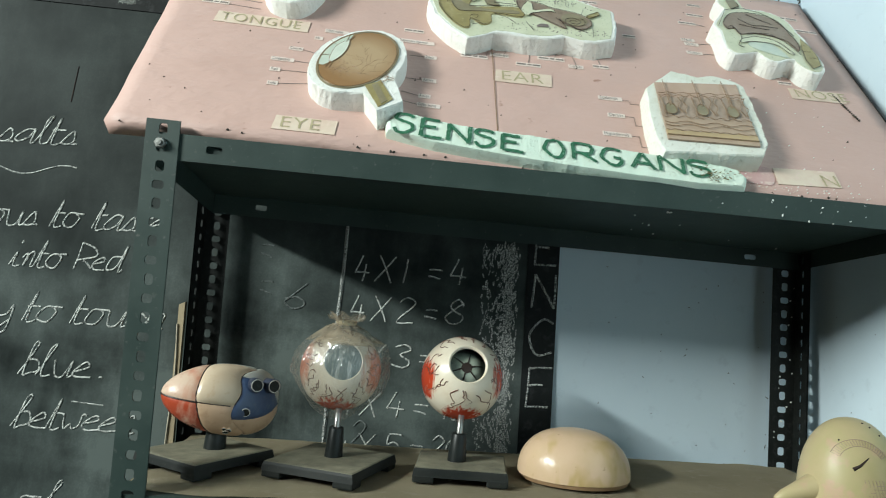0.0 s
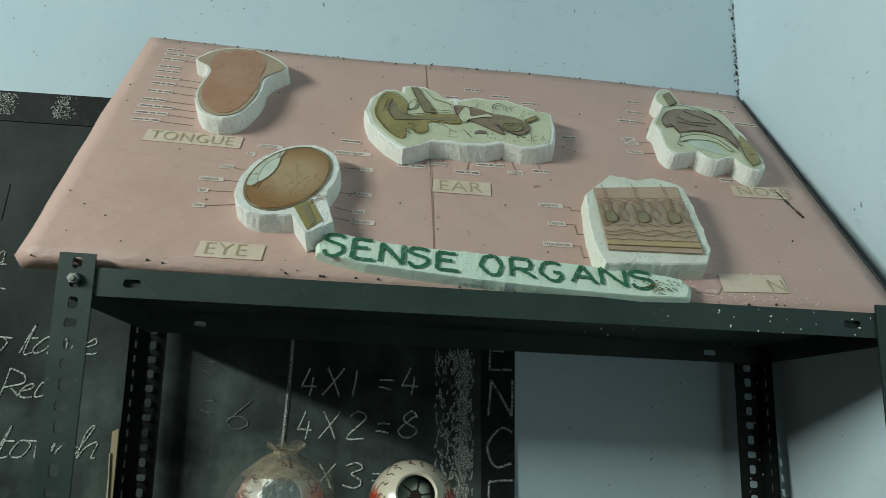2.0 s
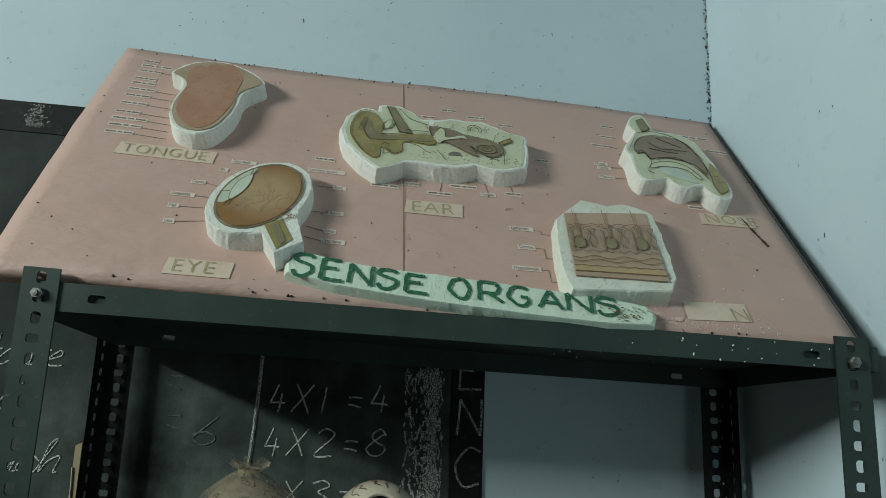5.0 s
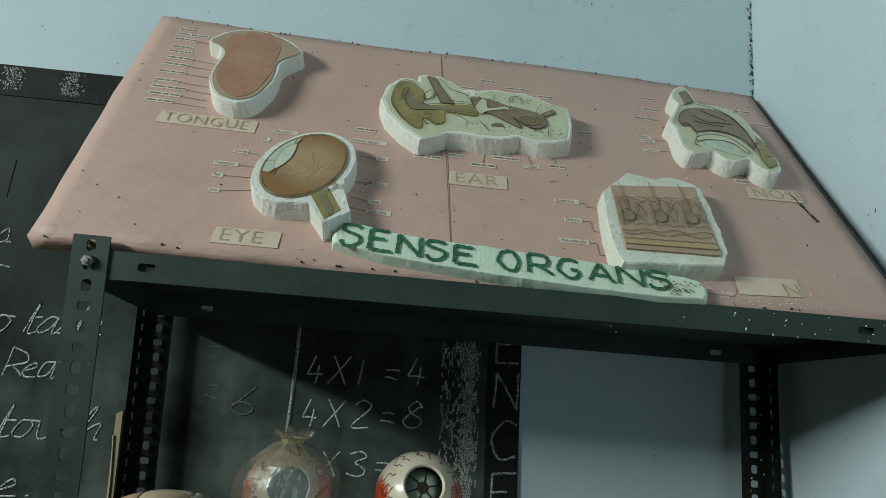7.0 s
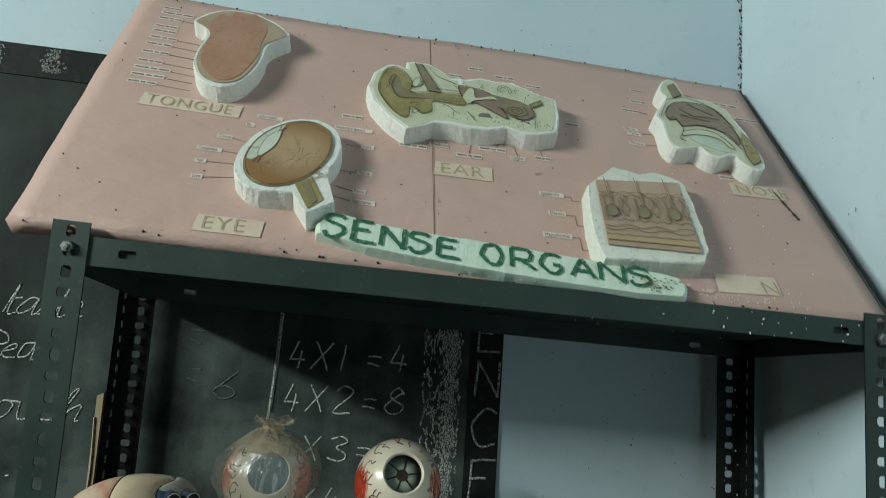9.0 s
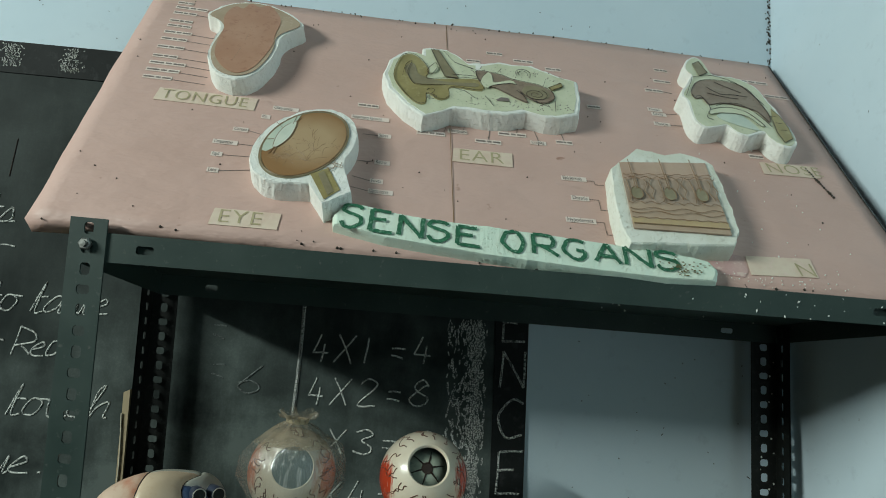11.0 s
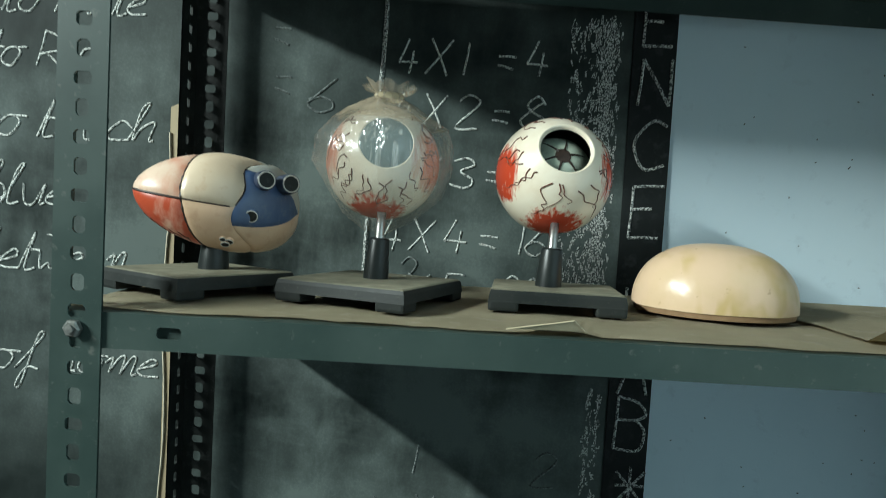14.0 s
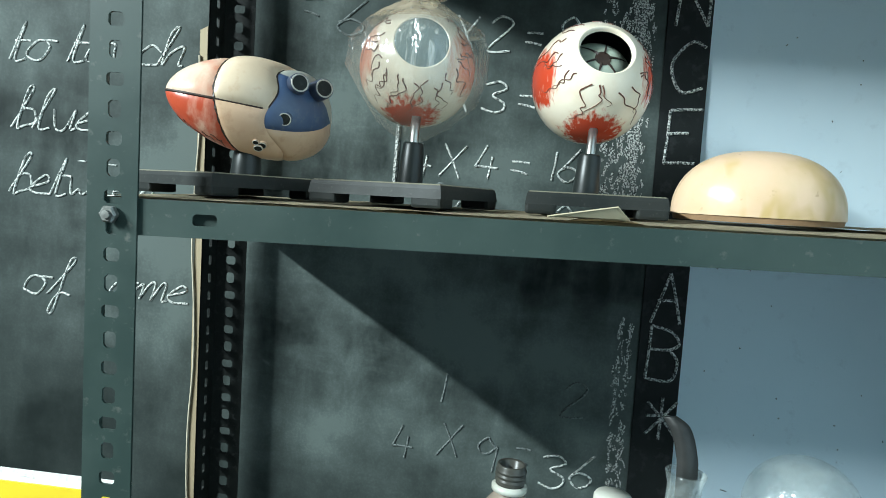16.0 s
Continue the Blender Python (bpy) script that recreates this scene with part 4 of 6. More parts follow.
# nose
nose_line = [(p.x, p.y) for p in curved([(0.775, 0.385, 0), (0.790, 0.405, 0), (0.803, 0.402, 0), (0.806, 0.376, 0), (0.811, 0.362, 0), (0.839, 0.363, 0), (0.861, 0.351, 0), (0.869, 0.332, 0), (0.871, 0.310, 0), (0.875, 0.286, 0), (0.877, 0.254, 0), (0.877, 0.227, 0), (0.867, 0.208, 0), (0.852, 0.208, 0),
                                         (0.843, 0.218, 0), (0.839, 0.231, 0), (0.828, 0.229, 0), (0.812, 0.220, 0), (0.799, 0.225, 0), (0.790, 0.238, 0), (0.775, 0.233, 0), (0.758, 0.229, 0), (0.749, 0.242, 0), (0.750, 0.268, 0), (0.751, 0.287, 0), (0.747, 0.302, 0), (0.763, 0.330, 0), (0.776, 0.354, 0), (0.771, 0.367, 0)], 3)]
nose = cutout("nose_cutout", nose_line, EH, "white foam cutout with a printed section of the nose", foam, 13)
part("picture", flat([(p.x, p.y) for p in inset(nose_line, 0.004)], EH), cream_print, nose, "cream ground of the nose print")
cavity = [(0.762, 0.307), (0.777, 0.333), (0.799, 0.344), (0.829, 0.344), (0.848, 0.331), (0.854, 0.301), (0.857, 0.274), (0.852, 0.255), (0.847, 0.267), (0.840, 0.279), (0.820, 0.286), (0.797, 0.287), (0.779, 0.280), (0.774, 0.294), (0.764, 0.291)]
palate = [(0.775, 0.266), (0.801, 0.278), (0.825, 0.273), (0.837, 0.255), (0.841, 0.243), (0.834, 0.245), (0.826, 0.260), (0.809, 0.265), (0.786, 0.262), (0.774, 0.257)]
spine = [(0.865, 0.287), (0.871, 0.272), (0.873, 0.246), (0.869, 0.223), (0.855, 0.213), (0.853, 0.233), (0.857, 0.259)]
brow = [(0.785, 0.382), (0.797, 0.392), (0.801, 0.362), (0.786, 0.351)]
part("picture", flat(smooth(cavity), EH + 0.0010), mauve_print, nose, "mauve-brown nasal cavity print")
part("picture", flat(smooth(palate), EH + 0.0014), cream_print, nose, "pale palate print")
part("picture", flat(smooth([(0.7829, 0.2585), (0.8062, 0.2723), (0.8216, 0.2582), (0.8305, 0.2351), (0.8146, 0.2364), (0.8012, 0.2415), (0.7880, 0.2474)]), EH + 0.0010), glaze_print, nose, "grey-green tongue print")
part("picture", flat(spine, EH + 0.0018), olive_print, nose, "olive spine print")
part("picture", flat(brow, EH + 0.0014), nerve_print, nose, "grey-brown brow bone print")
nose_art = [smooth(cavity, 3), smooth(palate, 3), spine, brow, smooth([(0.7870, 0.3231), (0.8022, 0.3091), (0.8201, 0.3110), (0.8411, 0.3102)], 4, False), smooth([(0.7842, 0.3073), (0.8047, 0.3029), (0.8258, 0.3022)], 4, False), smooth([(0.8034, 0.3385), (0.8191, 0.3280), (0.8354, 0.3189)], 4, False),
            smooth([(0.7634, 0.2907), (0.7701, 0.2996), (0.7758, 0.2910), (0.7774, 0.2706), (0.7673, 0.2503), (0.7735, 0.2452)], 4, False), smooth([(0.7522, 0.2956), (0.7712, 0.3370), (0.7761, 0.3453), (0.8059, 0.3556), (0.8362, 0.3435), (0.8496, 0.3196), (0.8587, 0.2946)], 4, False),
            [(0.8557, 0.2679), (0.8649, 0.2702)], [(0.8571, 0.2542), (0.8674, 0.2554)], [(0.8606, 0.2394), (0.8689, 0.2406)], smooth([(0.7877, 0.2791), (0.8184, 0.2906), (0.8396, 0.2713), (0.8506, 0.2451)], 4, False)]
tagged(part("outline", line_on(nose_art, EH + 0.0021, 0.0004), seam_ink, nose), kind="stuff")
# skin
skin_line = [(0.621, 0.133), (0.645, 0.159), (0.659, 0.174), (0.674, 0.171), (0.692, 0.167), (0.712, 0.174), (0.736, 0.166), (0.748, 0.156), (0.747, 0.109), (0.747, 0.085), (0.744, 0.057), (0.744, 0.048), (0.732, 0.026), (0.693, 0.022), (0.656, 0.020), (0.620, 0.016), (0.615, 0.039), (0.615, 0.077)]
yellow_layer = surface("faded_yellow_layer_print", (0.50, 0.37, 0.20), (0.44, 0.33, 0.20), 60.0, rough=0.5, bump=0.03)
dermis_print = surface("dermis_print", (0.38, 0.285, 0.215), (0.44, 0.335, 0.26), 70.0, third=(0.31, 0.225, 0.165), fine=160.0, rough=0.5, bump=0.03)
brown_skin = surface("fat_layer_print", (0.43, 0.31, 0.22), (0.48, 0.36, 0.26), 60.0, rough=0.5, bump=0.03)
skin = cutout("skin_cutout", skin_line, 0.024, "white foam block with a printed section of skin", foam_dull, 17)


def on_skin(a, b):
    """A point of the skin print: a across from 0 to 1, b down from 0 to 1."""
    top = Vector((0.632, 0.143)).lerp(Vector((0.737, 0.156)), a)
    return tuple(top.lerp(Vector((0.627, 0.036)).lerp(Vector((0.731, 0.038)), a), b))


def band(b0, b1, wave, mat, h, label):
    top = [on_skin(k / 20, b0 + wave * math.sin(k * 1.9)) for k in range(21)]
    low = [on_skin(k / 20, b1) for k in range(20, -1, -1)]
    part("picture", flat(top + low, h), mat, skin, label)


band(0.0, 1.0, 0.0, skin_print, 0.0252, "printed section of skin")
band(0.27, 0.66, 0.02, dermis_print, 0.0258, "mauve-brown dermis layer")
band(0.64, 1.0, 0.02, brown_skin, 0.0264, "orange-brown fat layer")
band(0.86, 0.94, 0.008, yellow_layer, 0.0270, "ochre muscle layer")
skin_art = [[on_skin(k / 24, b + w * math.sin(k * f)) for k in range(25)] for b, w, f in ((0.27, 0.02, 1.9), (0.22, 0.012, 1.6), (0.64, 0.02, 1.9), (0.73, 0.02, 0.8), (0.78, 0.02, 0.7), (0.86, 0.008, 1.9), (0.94, 0.0, 1.0))]
for k, a in enumerate((0.11, 0.47, 0.82)):
    part("picture", flat([on_skin(a + 0.065 * math.cos(q), 0.52 + 0.075 * math.sin(q) * (1.5 if math.sin(q) < 0 else 1)) for q in (math.tau * j / 14 for j in range(14))], 0.0276), nerve_print, skin, "grey-brown hair root")
    skin_art += [[on_skin(a - 0.02, -0.02), on_skin(a - 0.01, 0.2), on_skin(a, 0.45)], [on_skin(a + 0.015, 0.2), on_skin(a + 0.02, 0.44)],
                 [on_skin(a + 0.11 + 0.02 * math.sin(j), 0.30 + 0.035 * j) for j in range(9)], [on_skin(a + 0.17 + 0.02 * math.cos(j * 1.2), 0.27 + 0.035 * j) for j in range(10)], [on_skin(a - 0.09, 0.30), on_skin(a - 0.07, 0.5), on_skin(a - 0.09, 0.62)],
                 [on_skin(a + 0.067 * math.cos(q), 0.52 + 0.075 * math.sin(q) * (1.5 if math.sin(q) < 0 else 1)) for q in (math.tau * j / 14 for j in range(15))]]
skin_art = [[(min(max(u, 0.626), 0.737), v) for u, v in path] for path in skin_art]
tagged(part("outline", line_on(skin_art, 0.0282, 0.00045), brown_print, skin), kind="stuff")
# title strip
strip_line = [(0.312, 0.024), (0.320, 0.042), (0.337, 0.041), (0.372, 0.035), (0.407, 0.031), (0.465, 0.030), (0.537, 0.026), (0.609, 0.021), (0.666, 0.017), (0.704, 0.009), (0.709, -0.001), (0.702, -0.016), (0.653, -0.018), (0.595, -0.016), (0.535, -0.013), (0.474, -0.010), (0.422, -0.006), (0.366, -0.001), (0.313, 0.010)]
title = cutout("title_strip", strip_line, 0.014, "mint foam strip with dark green title capitals", foam_mint, 21)


def on_chart(u, v, turn, h, squeeze=1.0):
    def place(a, b, c):
        x, y = a * squeeze, b
        return chart(u + x - y * turn, v + x * turn + y, h)
    return place


BRUSH = {"S": "58 49 19 07 16 45 54 52 30 10 02", "E": "59 09|09 00|00 60|05 45", "N": "00 09|09 60|60 69", "O": "39 18 05 03 20 40 53 55 48 39", "R": "00 09|09 49 57 56 44 04|24 60", "G": "58 39 18 05 03 20 40 52 54|54 34", "A": "00 39|39 60|13 53"}


def brushed(ch, u, v, wide, high, turn, half, seed):
    """One capital painted on the foam with a ragged brush."""
    bm = bmesh.new()
    for m, stroke in enumerate(BRUSH[ch].split("|")):
        pts = [Vector((int(p[0]) / 6 * wide, int(p[1]) / 9 * high, 0)) for p in stroke.split()]
        pts = curved([tuple(p) for p in pts], 6, False) if len(pts) > 2 else [pts[0].lerp(pts[1], k / 12) for k in range(13)]
        rows = []
        for k, p in enumerate(pts):
            way = (pts[min(k + 1, len(pts) - 1)] - pts[max(k - 1, 0)]).normalized()
            out = Vector((-way.y, way.x, 0))
            drift = 0.0006 * noise.noise(Vector((k * 0.35, m * 3.1, seed)))
            row = []
            for side in (-1, 1):
                q = p + out * (side * half * (1 + 0.32 * noise.noise(Vector((k * 0.8, side * 5 + m, seed * 2.3)))) + drift)
                row.append(bm.verts.new(chart(u + q.x - q.y * turn, v + q.y + q.x * turn, 0.0154 + 0.0002 * m)))
            rows.append(row)
        for one, two in zip(rows, rows[1:]):
            bm.faces.new((one[0], one[1], two[1], two[0]))
    return part("capital", bm, green_ink, title, "dark green painted capital")


for k, ch in enumerate("SENSE"):
    f = k / 4
    brushed(ch, 0.319 + 0.0302 * k, 0.0065 - 0.0075 * f, 0.0235, 0.0315 - 0.006 * f, -0.06, 0.0023, k)
for k, ch in enumerate("ORGANS"):
    f = k / 5
    brushed(ch, 0.487 + 0.0318 * k, -0.0015 - 0.006 * f, 0.0250, 0.0275 - 0.004 * f, -0.05, 0.0022, k + 9)
stain = bmesh.new()
rng = random.Random(41)
for k in range(46):
    u, v = rng.gauss(0.674, 0.012), rng.gauss(-0.006, 0.006)
    outline = [(u + rng.uniform(0.0006, 0.0022) * math.cos(a), max(-0.015, v + rng.uniform(0.0004, 0.0014) * math.sin(a))) for a in (math.tau * q / 7 for q in range(7))]
    stain.faces.new([stain.verts.new(chart(p[0], p[1], 0.0158 + 0.00001 * k)) for p in outline])
tagged(part("mud_stain", stain, stain_brown, title, "brown mud stain over the last letter"), kind="stuff")
part("torn_patch", flat([(0.712, 0.006), (0.744, 0.004), (0.751, 0.014), (0.749, 0.034), (0.728, 0.037), (0.715, 0.030)], 0.0006, 0.0003), torn_pink, display, "darker pink where the paper is torn off")
# name labels and the tiny printed ones
for text, u, v, w, h, turn, size in (("TONGUE", 0.067, 0.197, 0.124, 0.0245, 0.0, 0.0270), ("EYE", 0.182, 0.002, 0.071, 0.0235, 0.02, 0.0265), ("EAR", 0.438, 0.145, 0.073, 0.025, 0.0, 0.0285), ("NOSE", 0.828, 0.180, 0.074, 0.023, 0.05, 0.0255), ("N", 0.752, 0.008, 0.073, 0.0265, 0.06, 0.0262)):
    lab = part("name_label", flat([(u, v), (u + w, v + w * turn), (u + w + 0.001, v + h + w * turn), (u + 0.002, v + h)], 0.0008), label_paper, display, "yellowed paper label with a name in capitals")
    part("lettering", letters(text, size, on_chart(u + (0.052 if text == "N" else 0.007), v + 0.004, turn, 0.0016, 1.08 if text != "TONGUE" else 0.93), -0.0002, spacing=1.06), label_ink, lab)
tiny = (("Ciliary muscle", 0.213, 0.208, 0.032), ("Iris", 0.202, 0.188, 0.011), ("Cornea", 0.174, 0.158, 0.018), ("Conjunctiva", 0.156, 0.132, 0.029), ("Pupil", 0.159, 0.110, 0.013), ("Lens", 0.161, 0.083, 0.013), ("Suspensory ligament", 0.311, 0.210, 0.048), ("Sclera", 0.347, 0.178, 0.016), ("Retina", 0.346, 0.128, 0.018), ("Fovea", 0.343, 0.095, 0.015), ("Optic nerve", 0.342, 0.078, 0.028), ("", 0.317, 0.236, 0.027),
        ("", 0.394, 0.194, 0.036), ("Membrane", 0.433, 0.203, 0.025), ("", 0.467, 0.189, 0.033), ("", 0.497, 0.208, 0.036), ("Cochlea", 0.537, 0.196, 0.020), ("", 0.570, 0.202, 0.021), ("", 0.461, 0.368, 0.020), ("", 0.491, 0.393, 0.024), ("", 0.530, 0.380, 0.029), ("", 0.575, 0.367, 0.023), ("", 0.623, 0.285, 0.018),
        ("Epidermis", 0.568, 0.135, 0.030), ("Dermis", 0.575, 0.102, 0.021), ("Hypodermis", 0.564, 0.066, 0.034),
        ("", 0.742, 0.400, 0.020), ("", 0.734, 0.369, 0.025), ("", 0.715, 0.342, 0.026), ("Nasal", 0.708, 0.294, 0.020), ("Cavity", 0.711, 0.284, 0.020), ("Muscle", 0.709, 0.262, 0.022), ("", 0.862, 0.402, 0.054), ("", 0.899, 0.368, 0.035), ("", 0.821, 0.214, 0.018))
tiny += tuple(("", 0.035 + 0.0005 * k, z, w) for k, (z, w) in enumerate(((0.429, 0.023), (0.416, 0.046), (0.401, 0.033), (0.379, 0.032), (0.366, 0.033), (0.349, 0.038), (0.332, 0.035), (0.312, 0.036), (0.290, 0.033), (0.274, 0.047), (0.258, 0.043), (0.242, 0.037))))
for text, u, v, w in tiny:
    lab = part("tiny_label", flat([(u, v - 0.0035), (u + w, v - 0.0035), (u + w, v + 0.004), (u, v + 0.004)], 0.0006, 0.0003), strip_paper, display)
    if text:
        part("lettering", letters(text, 0.0085, on_chart(u + 0.0015, v - 0.0022, 0, 0.0012, w / (0.0046 * len(text) + 0.003))), dark_ink, lab)
    else:
        for a, b in ((0.04, 0.40), (0.46, 0.62), (0.68, 0.96)):
            part("print_bar", flat([(u + w * a, v - 0.0012), (u + w * b, v - 0.0012), (u + w * b, v + 0.0012), (u + w * a, v + 0.0012)], 0.0012, 0.0003), dark_ink, lab)
leaders = [[(0.037 + w, z - 0.001), (0.114 + 0.001 * k, z - 0.004)] for k, (z, w) in enumerate(((0.401, 0.033), (0.349, 0.038), (0.332, 0.035), (0.312, 0.036), (0.290, 0.033), (0.274, 0.047), (0.258, 0.043), (0.242, 0.037)))]
leaders += [[(0.428, 0.198), (0.432, 0.214)], [(0.452, 0.205), (0.457, 0.222)], [(0.484, 0.193), (0.488, 0.222)], [(0.520, 0.210), (0.525, 0.228)], [(0.548, 0.199), (0.544, 0.222)], [(0.581, 0.205), (0.578, 0.224)],
            [(0.598, 0.134), (0.607, 0.134), (0.607, 0.128), (0.618, 0.128)], [(0.596, 0.102), (0.607, 0.102), (0.607, 0.086), (0.617, 0.086)], [(0.598, 0.066), (0.607, 0.066), (0.607, 0.048), (0.617, 0.048)],
            [(0.185, 0.132), (0.212, 0.131)], [(0.192, 0.158), (0.216, 0.152)], [(0.174, 0.083), (0.210, 0.090)], [(0.172, 0.110), (0.210, 0.112)], [(0.325, 0.128), (0.346, 0.128)], [(0.322, 0.100), (0.343, 0.095)], [(0.322, 0.082), (0.342, 0.078)], [(0.328, 0.178), (0.347, 0.178)],
            [(0.730, 0.287), (0.752, 0.290)], [(0.731, 0.262), (0.752, 0.264)], [(0.741, 0.343), (0.754, 0.340)]]
for path in leaders:
    part("leader_line", line_on([path], 0.0006, 0.0004), dark_ink, display)
# crumbs of foam and mud along the board
crumbs, dirt = bmesh.new(), bmesh.new()
rng = random.Random(11)
for k in range(110):
    u, v = rng.gauss(0.76, 0.06), abs(rng.gauss(0, 0.012))
    if k % 3 == 0:
        u, v = rng.gauss(0.80, 0.05), rng.uniform(-0.006, 0.24)
    bmesh.ops.create_icosphere(crumbs, subdivisions=1, radius=rng.uniform(0.0003, 0.0011), matrix=Matrix.Translation(chart(u, v - 0.004, 0.0006)))
for k in range(80):
    u, v = rng.uniform(0.0, 0.94), rng.uniform(0, 0.46)
    bmesh.ops.create_icosphere(dirt, subdivisions=1, radius=rng.uniform(0.0005, 0.0012), matrix=Matrix.Translation(chart(u, v, 0.0005)))
for k in range(70):
    u = rng.uniform(0.0, 0.94)
    bmesh.ops.create_icosphere(dirt, subdivisions=1, radius=rng.uniform(0.0006, 0.0018), matrix=Matrix.Translation(chart(u, rng.choice((-0.010, 0.460)) + rng.gauss(0, 0.002), 0.001)))
for k in range(16):
    bmesh.ops.create_icosphere(dirt, subdivisions=1, radius=rng.uniform(0.001, 0.0022), matrix=Matrix.Translation(chart(0.889 + 0.0009 * k, 0.200 - 0.0034 * k, 0.0008)))
for k in range(18):
    bmesh.ops.create_icosphere(crumbs, subdivisions=1, radius=rng.uniform(0.0004, 0.0010), matrix=Matrix.Translation((rng.gauss(0.76, 0.06), -0.0006, rng.uniform(1.784, 1.814))) @ Matrix.Rotation(rng.uniform(0, 3), 4, "Y") @ Matrix.Diagonal((1, 0.6, rng.uniform(1, 2.5), 1)))
for k in range(26):
    z = rng.uniform(1.50, 1.77)
    spot = (RIGHT + skew(DEEP) + 0.012 + lean(z) - rng.uniform(0.004, 0.034), DEEP + 0.0002, z) if k % 2 else (rng.uniform(0.55, 0.86), rng.uniform(0.05, 0.28), TOP - 0.0012)
    if k % 2 == 0:
        spot = (spot[0], spot[1], TOP - 0.0022 + 0.006 * spot[0] - 0.025 * spot[1] / DEEP)
    bmesh.ops.create_icosphere(crumbs, subdivisions=1, radius=rng.uniform(0.0008, 0.0018), matrix=Matrix.Translation(spot))
tagged(part("foam_crumbs", crumbs, foam, display), kind="stuff")
tagged(part("mud_specks", dirt, mud, display), kind="stuff")


# ---- paper lining on the middle shelf ----
def shelf_z(x):
    return MID + MID_RISE * x + 0.0008


def lining(x0, x1, front, back, lift, label, seed):
    bm = bmesh.new()
    nx_, ny_ = 50, 16
    v = {}
    for i in range(nx_ + 1):
        for j in range(ny_ + 1):
            x = x0 + (x1 - x0) * i / nx_
            y = front + (back - front) * j / ny_
            if j == 0:
                y += 0.010 * noise.noise(Vector((x * 13, seed, 0))) + 0.003 * noise.noise(Vector((x * 70, seed, 0)))
            z = shelf_z(x) + lift + 0.0022 * max(0, noise.noise(Vector((x * 22, y * 22, seed))))
            z += 0.010 * math.exp(-((x - 0.386) / 0.012) ** 2) * (j == 0) * (seed == 1) + 0.010 * math.exp(-((x - x0) / 0.01) ** 2) * (j < 2) * (seed == 2)
            v[i, j] = bm.verts.new((x + skew(y), y, z))
    for i in range(nx_):
        for j in range(ny_):
            bm.faces.new((v[i, j], v[i + 1, j], v[i + 1, j + 1], v[i, j + 1]))
    bmesh.ops.solidify(bm, geom=bm.faces[:], thickness=0.0006)
    return tagged(part("shelf_paper", bm, kraft), label, "paper")


lining(0.02, 0.70, 0.010, 0.29, 0.0006, "dusty creased brown paper lining the rack shelf", 1)
lining(0.62, 0.905, 0.012, 0.29, 0.0036, "dusty brown cardboard sheet with a curled edge on the shelf", 2)
fold = thing("paper_scrap", (0.375, 0.012, shelf_z(0.375) + 0.002), "small torn corner of brown paper curling up on the shelf", "paper")
part("scrap", hull([(0.345, 0.006, shelf_z(0.345) + 0.003), (0.392, 0.004, shelf_z(0.39) + 0.012), (0.402, 0.010, shelf_z(0.40) + 0.003), (0.372, 0.020, shelf_z(0.372) + 0.003)], (0, 0.0004, 0.0008)), kraft, fold)


# ---- stands and anatomical models on the middle shelf ----
def stand(parent, at, half, turn, stem_at, stem_r, stem_top, pin_top, square=True):
    """A dusty black plastic foot on four short corner feet with a stem and a steel pin."""
    x, y, z = at
    m = Matrix.Translation(at) @ Matrix.Rotation(-math.atan(MID_RISE), 4, "Y") @ Matrix.Rotation(radians(turn), 4, "Z")
    bm = bmesh.new()
    hx, hy = half
    c = 0.022 if square else 0.035
    outline = [(-hx + c, -hy), (hx - c, -hy), (hx, -hy + c * 0.8), (hx, hy - c * 0.8), (hx - c, hy), (-hx + c, hy), (-hx, hy - c * 0.8), (-hx, -hy + c * 0.8)] if not square else [(-hx, -hy), (hx, -hy), (hx, hy), (-hx, hy)]
    low, mid, high, crown = ([bm.verts.new(m @ Vector((a * s, b * s, h))) for a, b in outline] for s, h in ((1.02, 0.0075), (1.0, 0.0150), (0.985, 0.0180), (0.955, 0.0190)))
    n = len(outline)
    for one, two in ((low, mid), (mid, high), (high, crown)):
        for k in range(n):
            bm.faces.new((one[k], one[(k + 1) % n], two[(k + 1) % n], two[k]))
    bm.faces.new(crown)
    bm.faces.new(low[::-1])
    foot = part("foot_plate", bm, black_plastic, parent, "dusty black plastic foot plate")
    for sx in (-1, 1):
        for sy in (-1, 1):
            b2 = box(bmesh.new(), (-0.013, -0.012, 0.0), (0.013, 0.012, 0.0105), 0.0025)
            bmesh.ops.transform(b2, matrix=m @ Matrix.Translation((sx * (hx - 0.012), sy * (hy - 0.011), 0)), verts=b2.verts)
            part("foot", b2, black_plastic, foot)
    sx, sy = stem_at
    part("stem", lathe([(stem_r * 1.15, z + 0.017), (stem_r * 1.12, z + 0.025), (stem_r * 0.93, stem_top - 0.002), (stem_r * 0.84, stem_top), (0, stem_top)], (sx, sy, 0), 20), stem_plastic, parent, "black tapered stem", True)
    part("pin", lathe([(0.0042, stem_top - 0.004), (0.0040, pin_top), (0, pin_top)], (sx, sy, 0), 14), pin_steel, parent, "bright steel pin", True)


def sphere_bit(c, r, way, a0, a1, rows=22, sides=48, squash=1.0):
    """The zone of a sphere between two polar angles (degrees) round the direction given."""
    prof = [(r * math.sin(radians(a0 + (a1 - a0) * k / rows)), r * math.cos(radians(a0 + (a1 - a0) * k / rows)) * squash) for k in range(rows + 1)]
    return lathe(prof, c, sides, way)


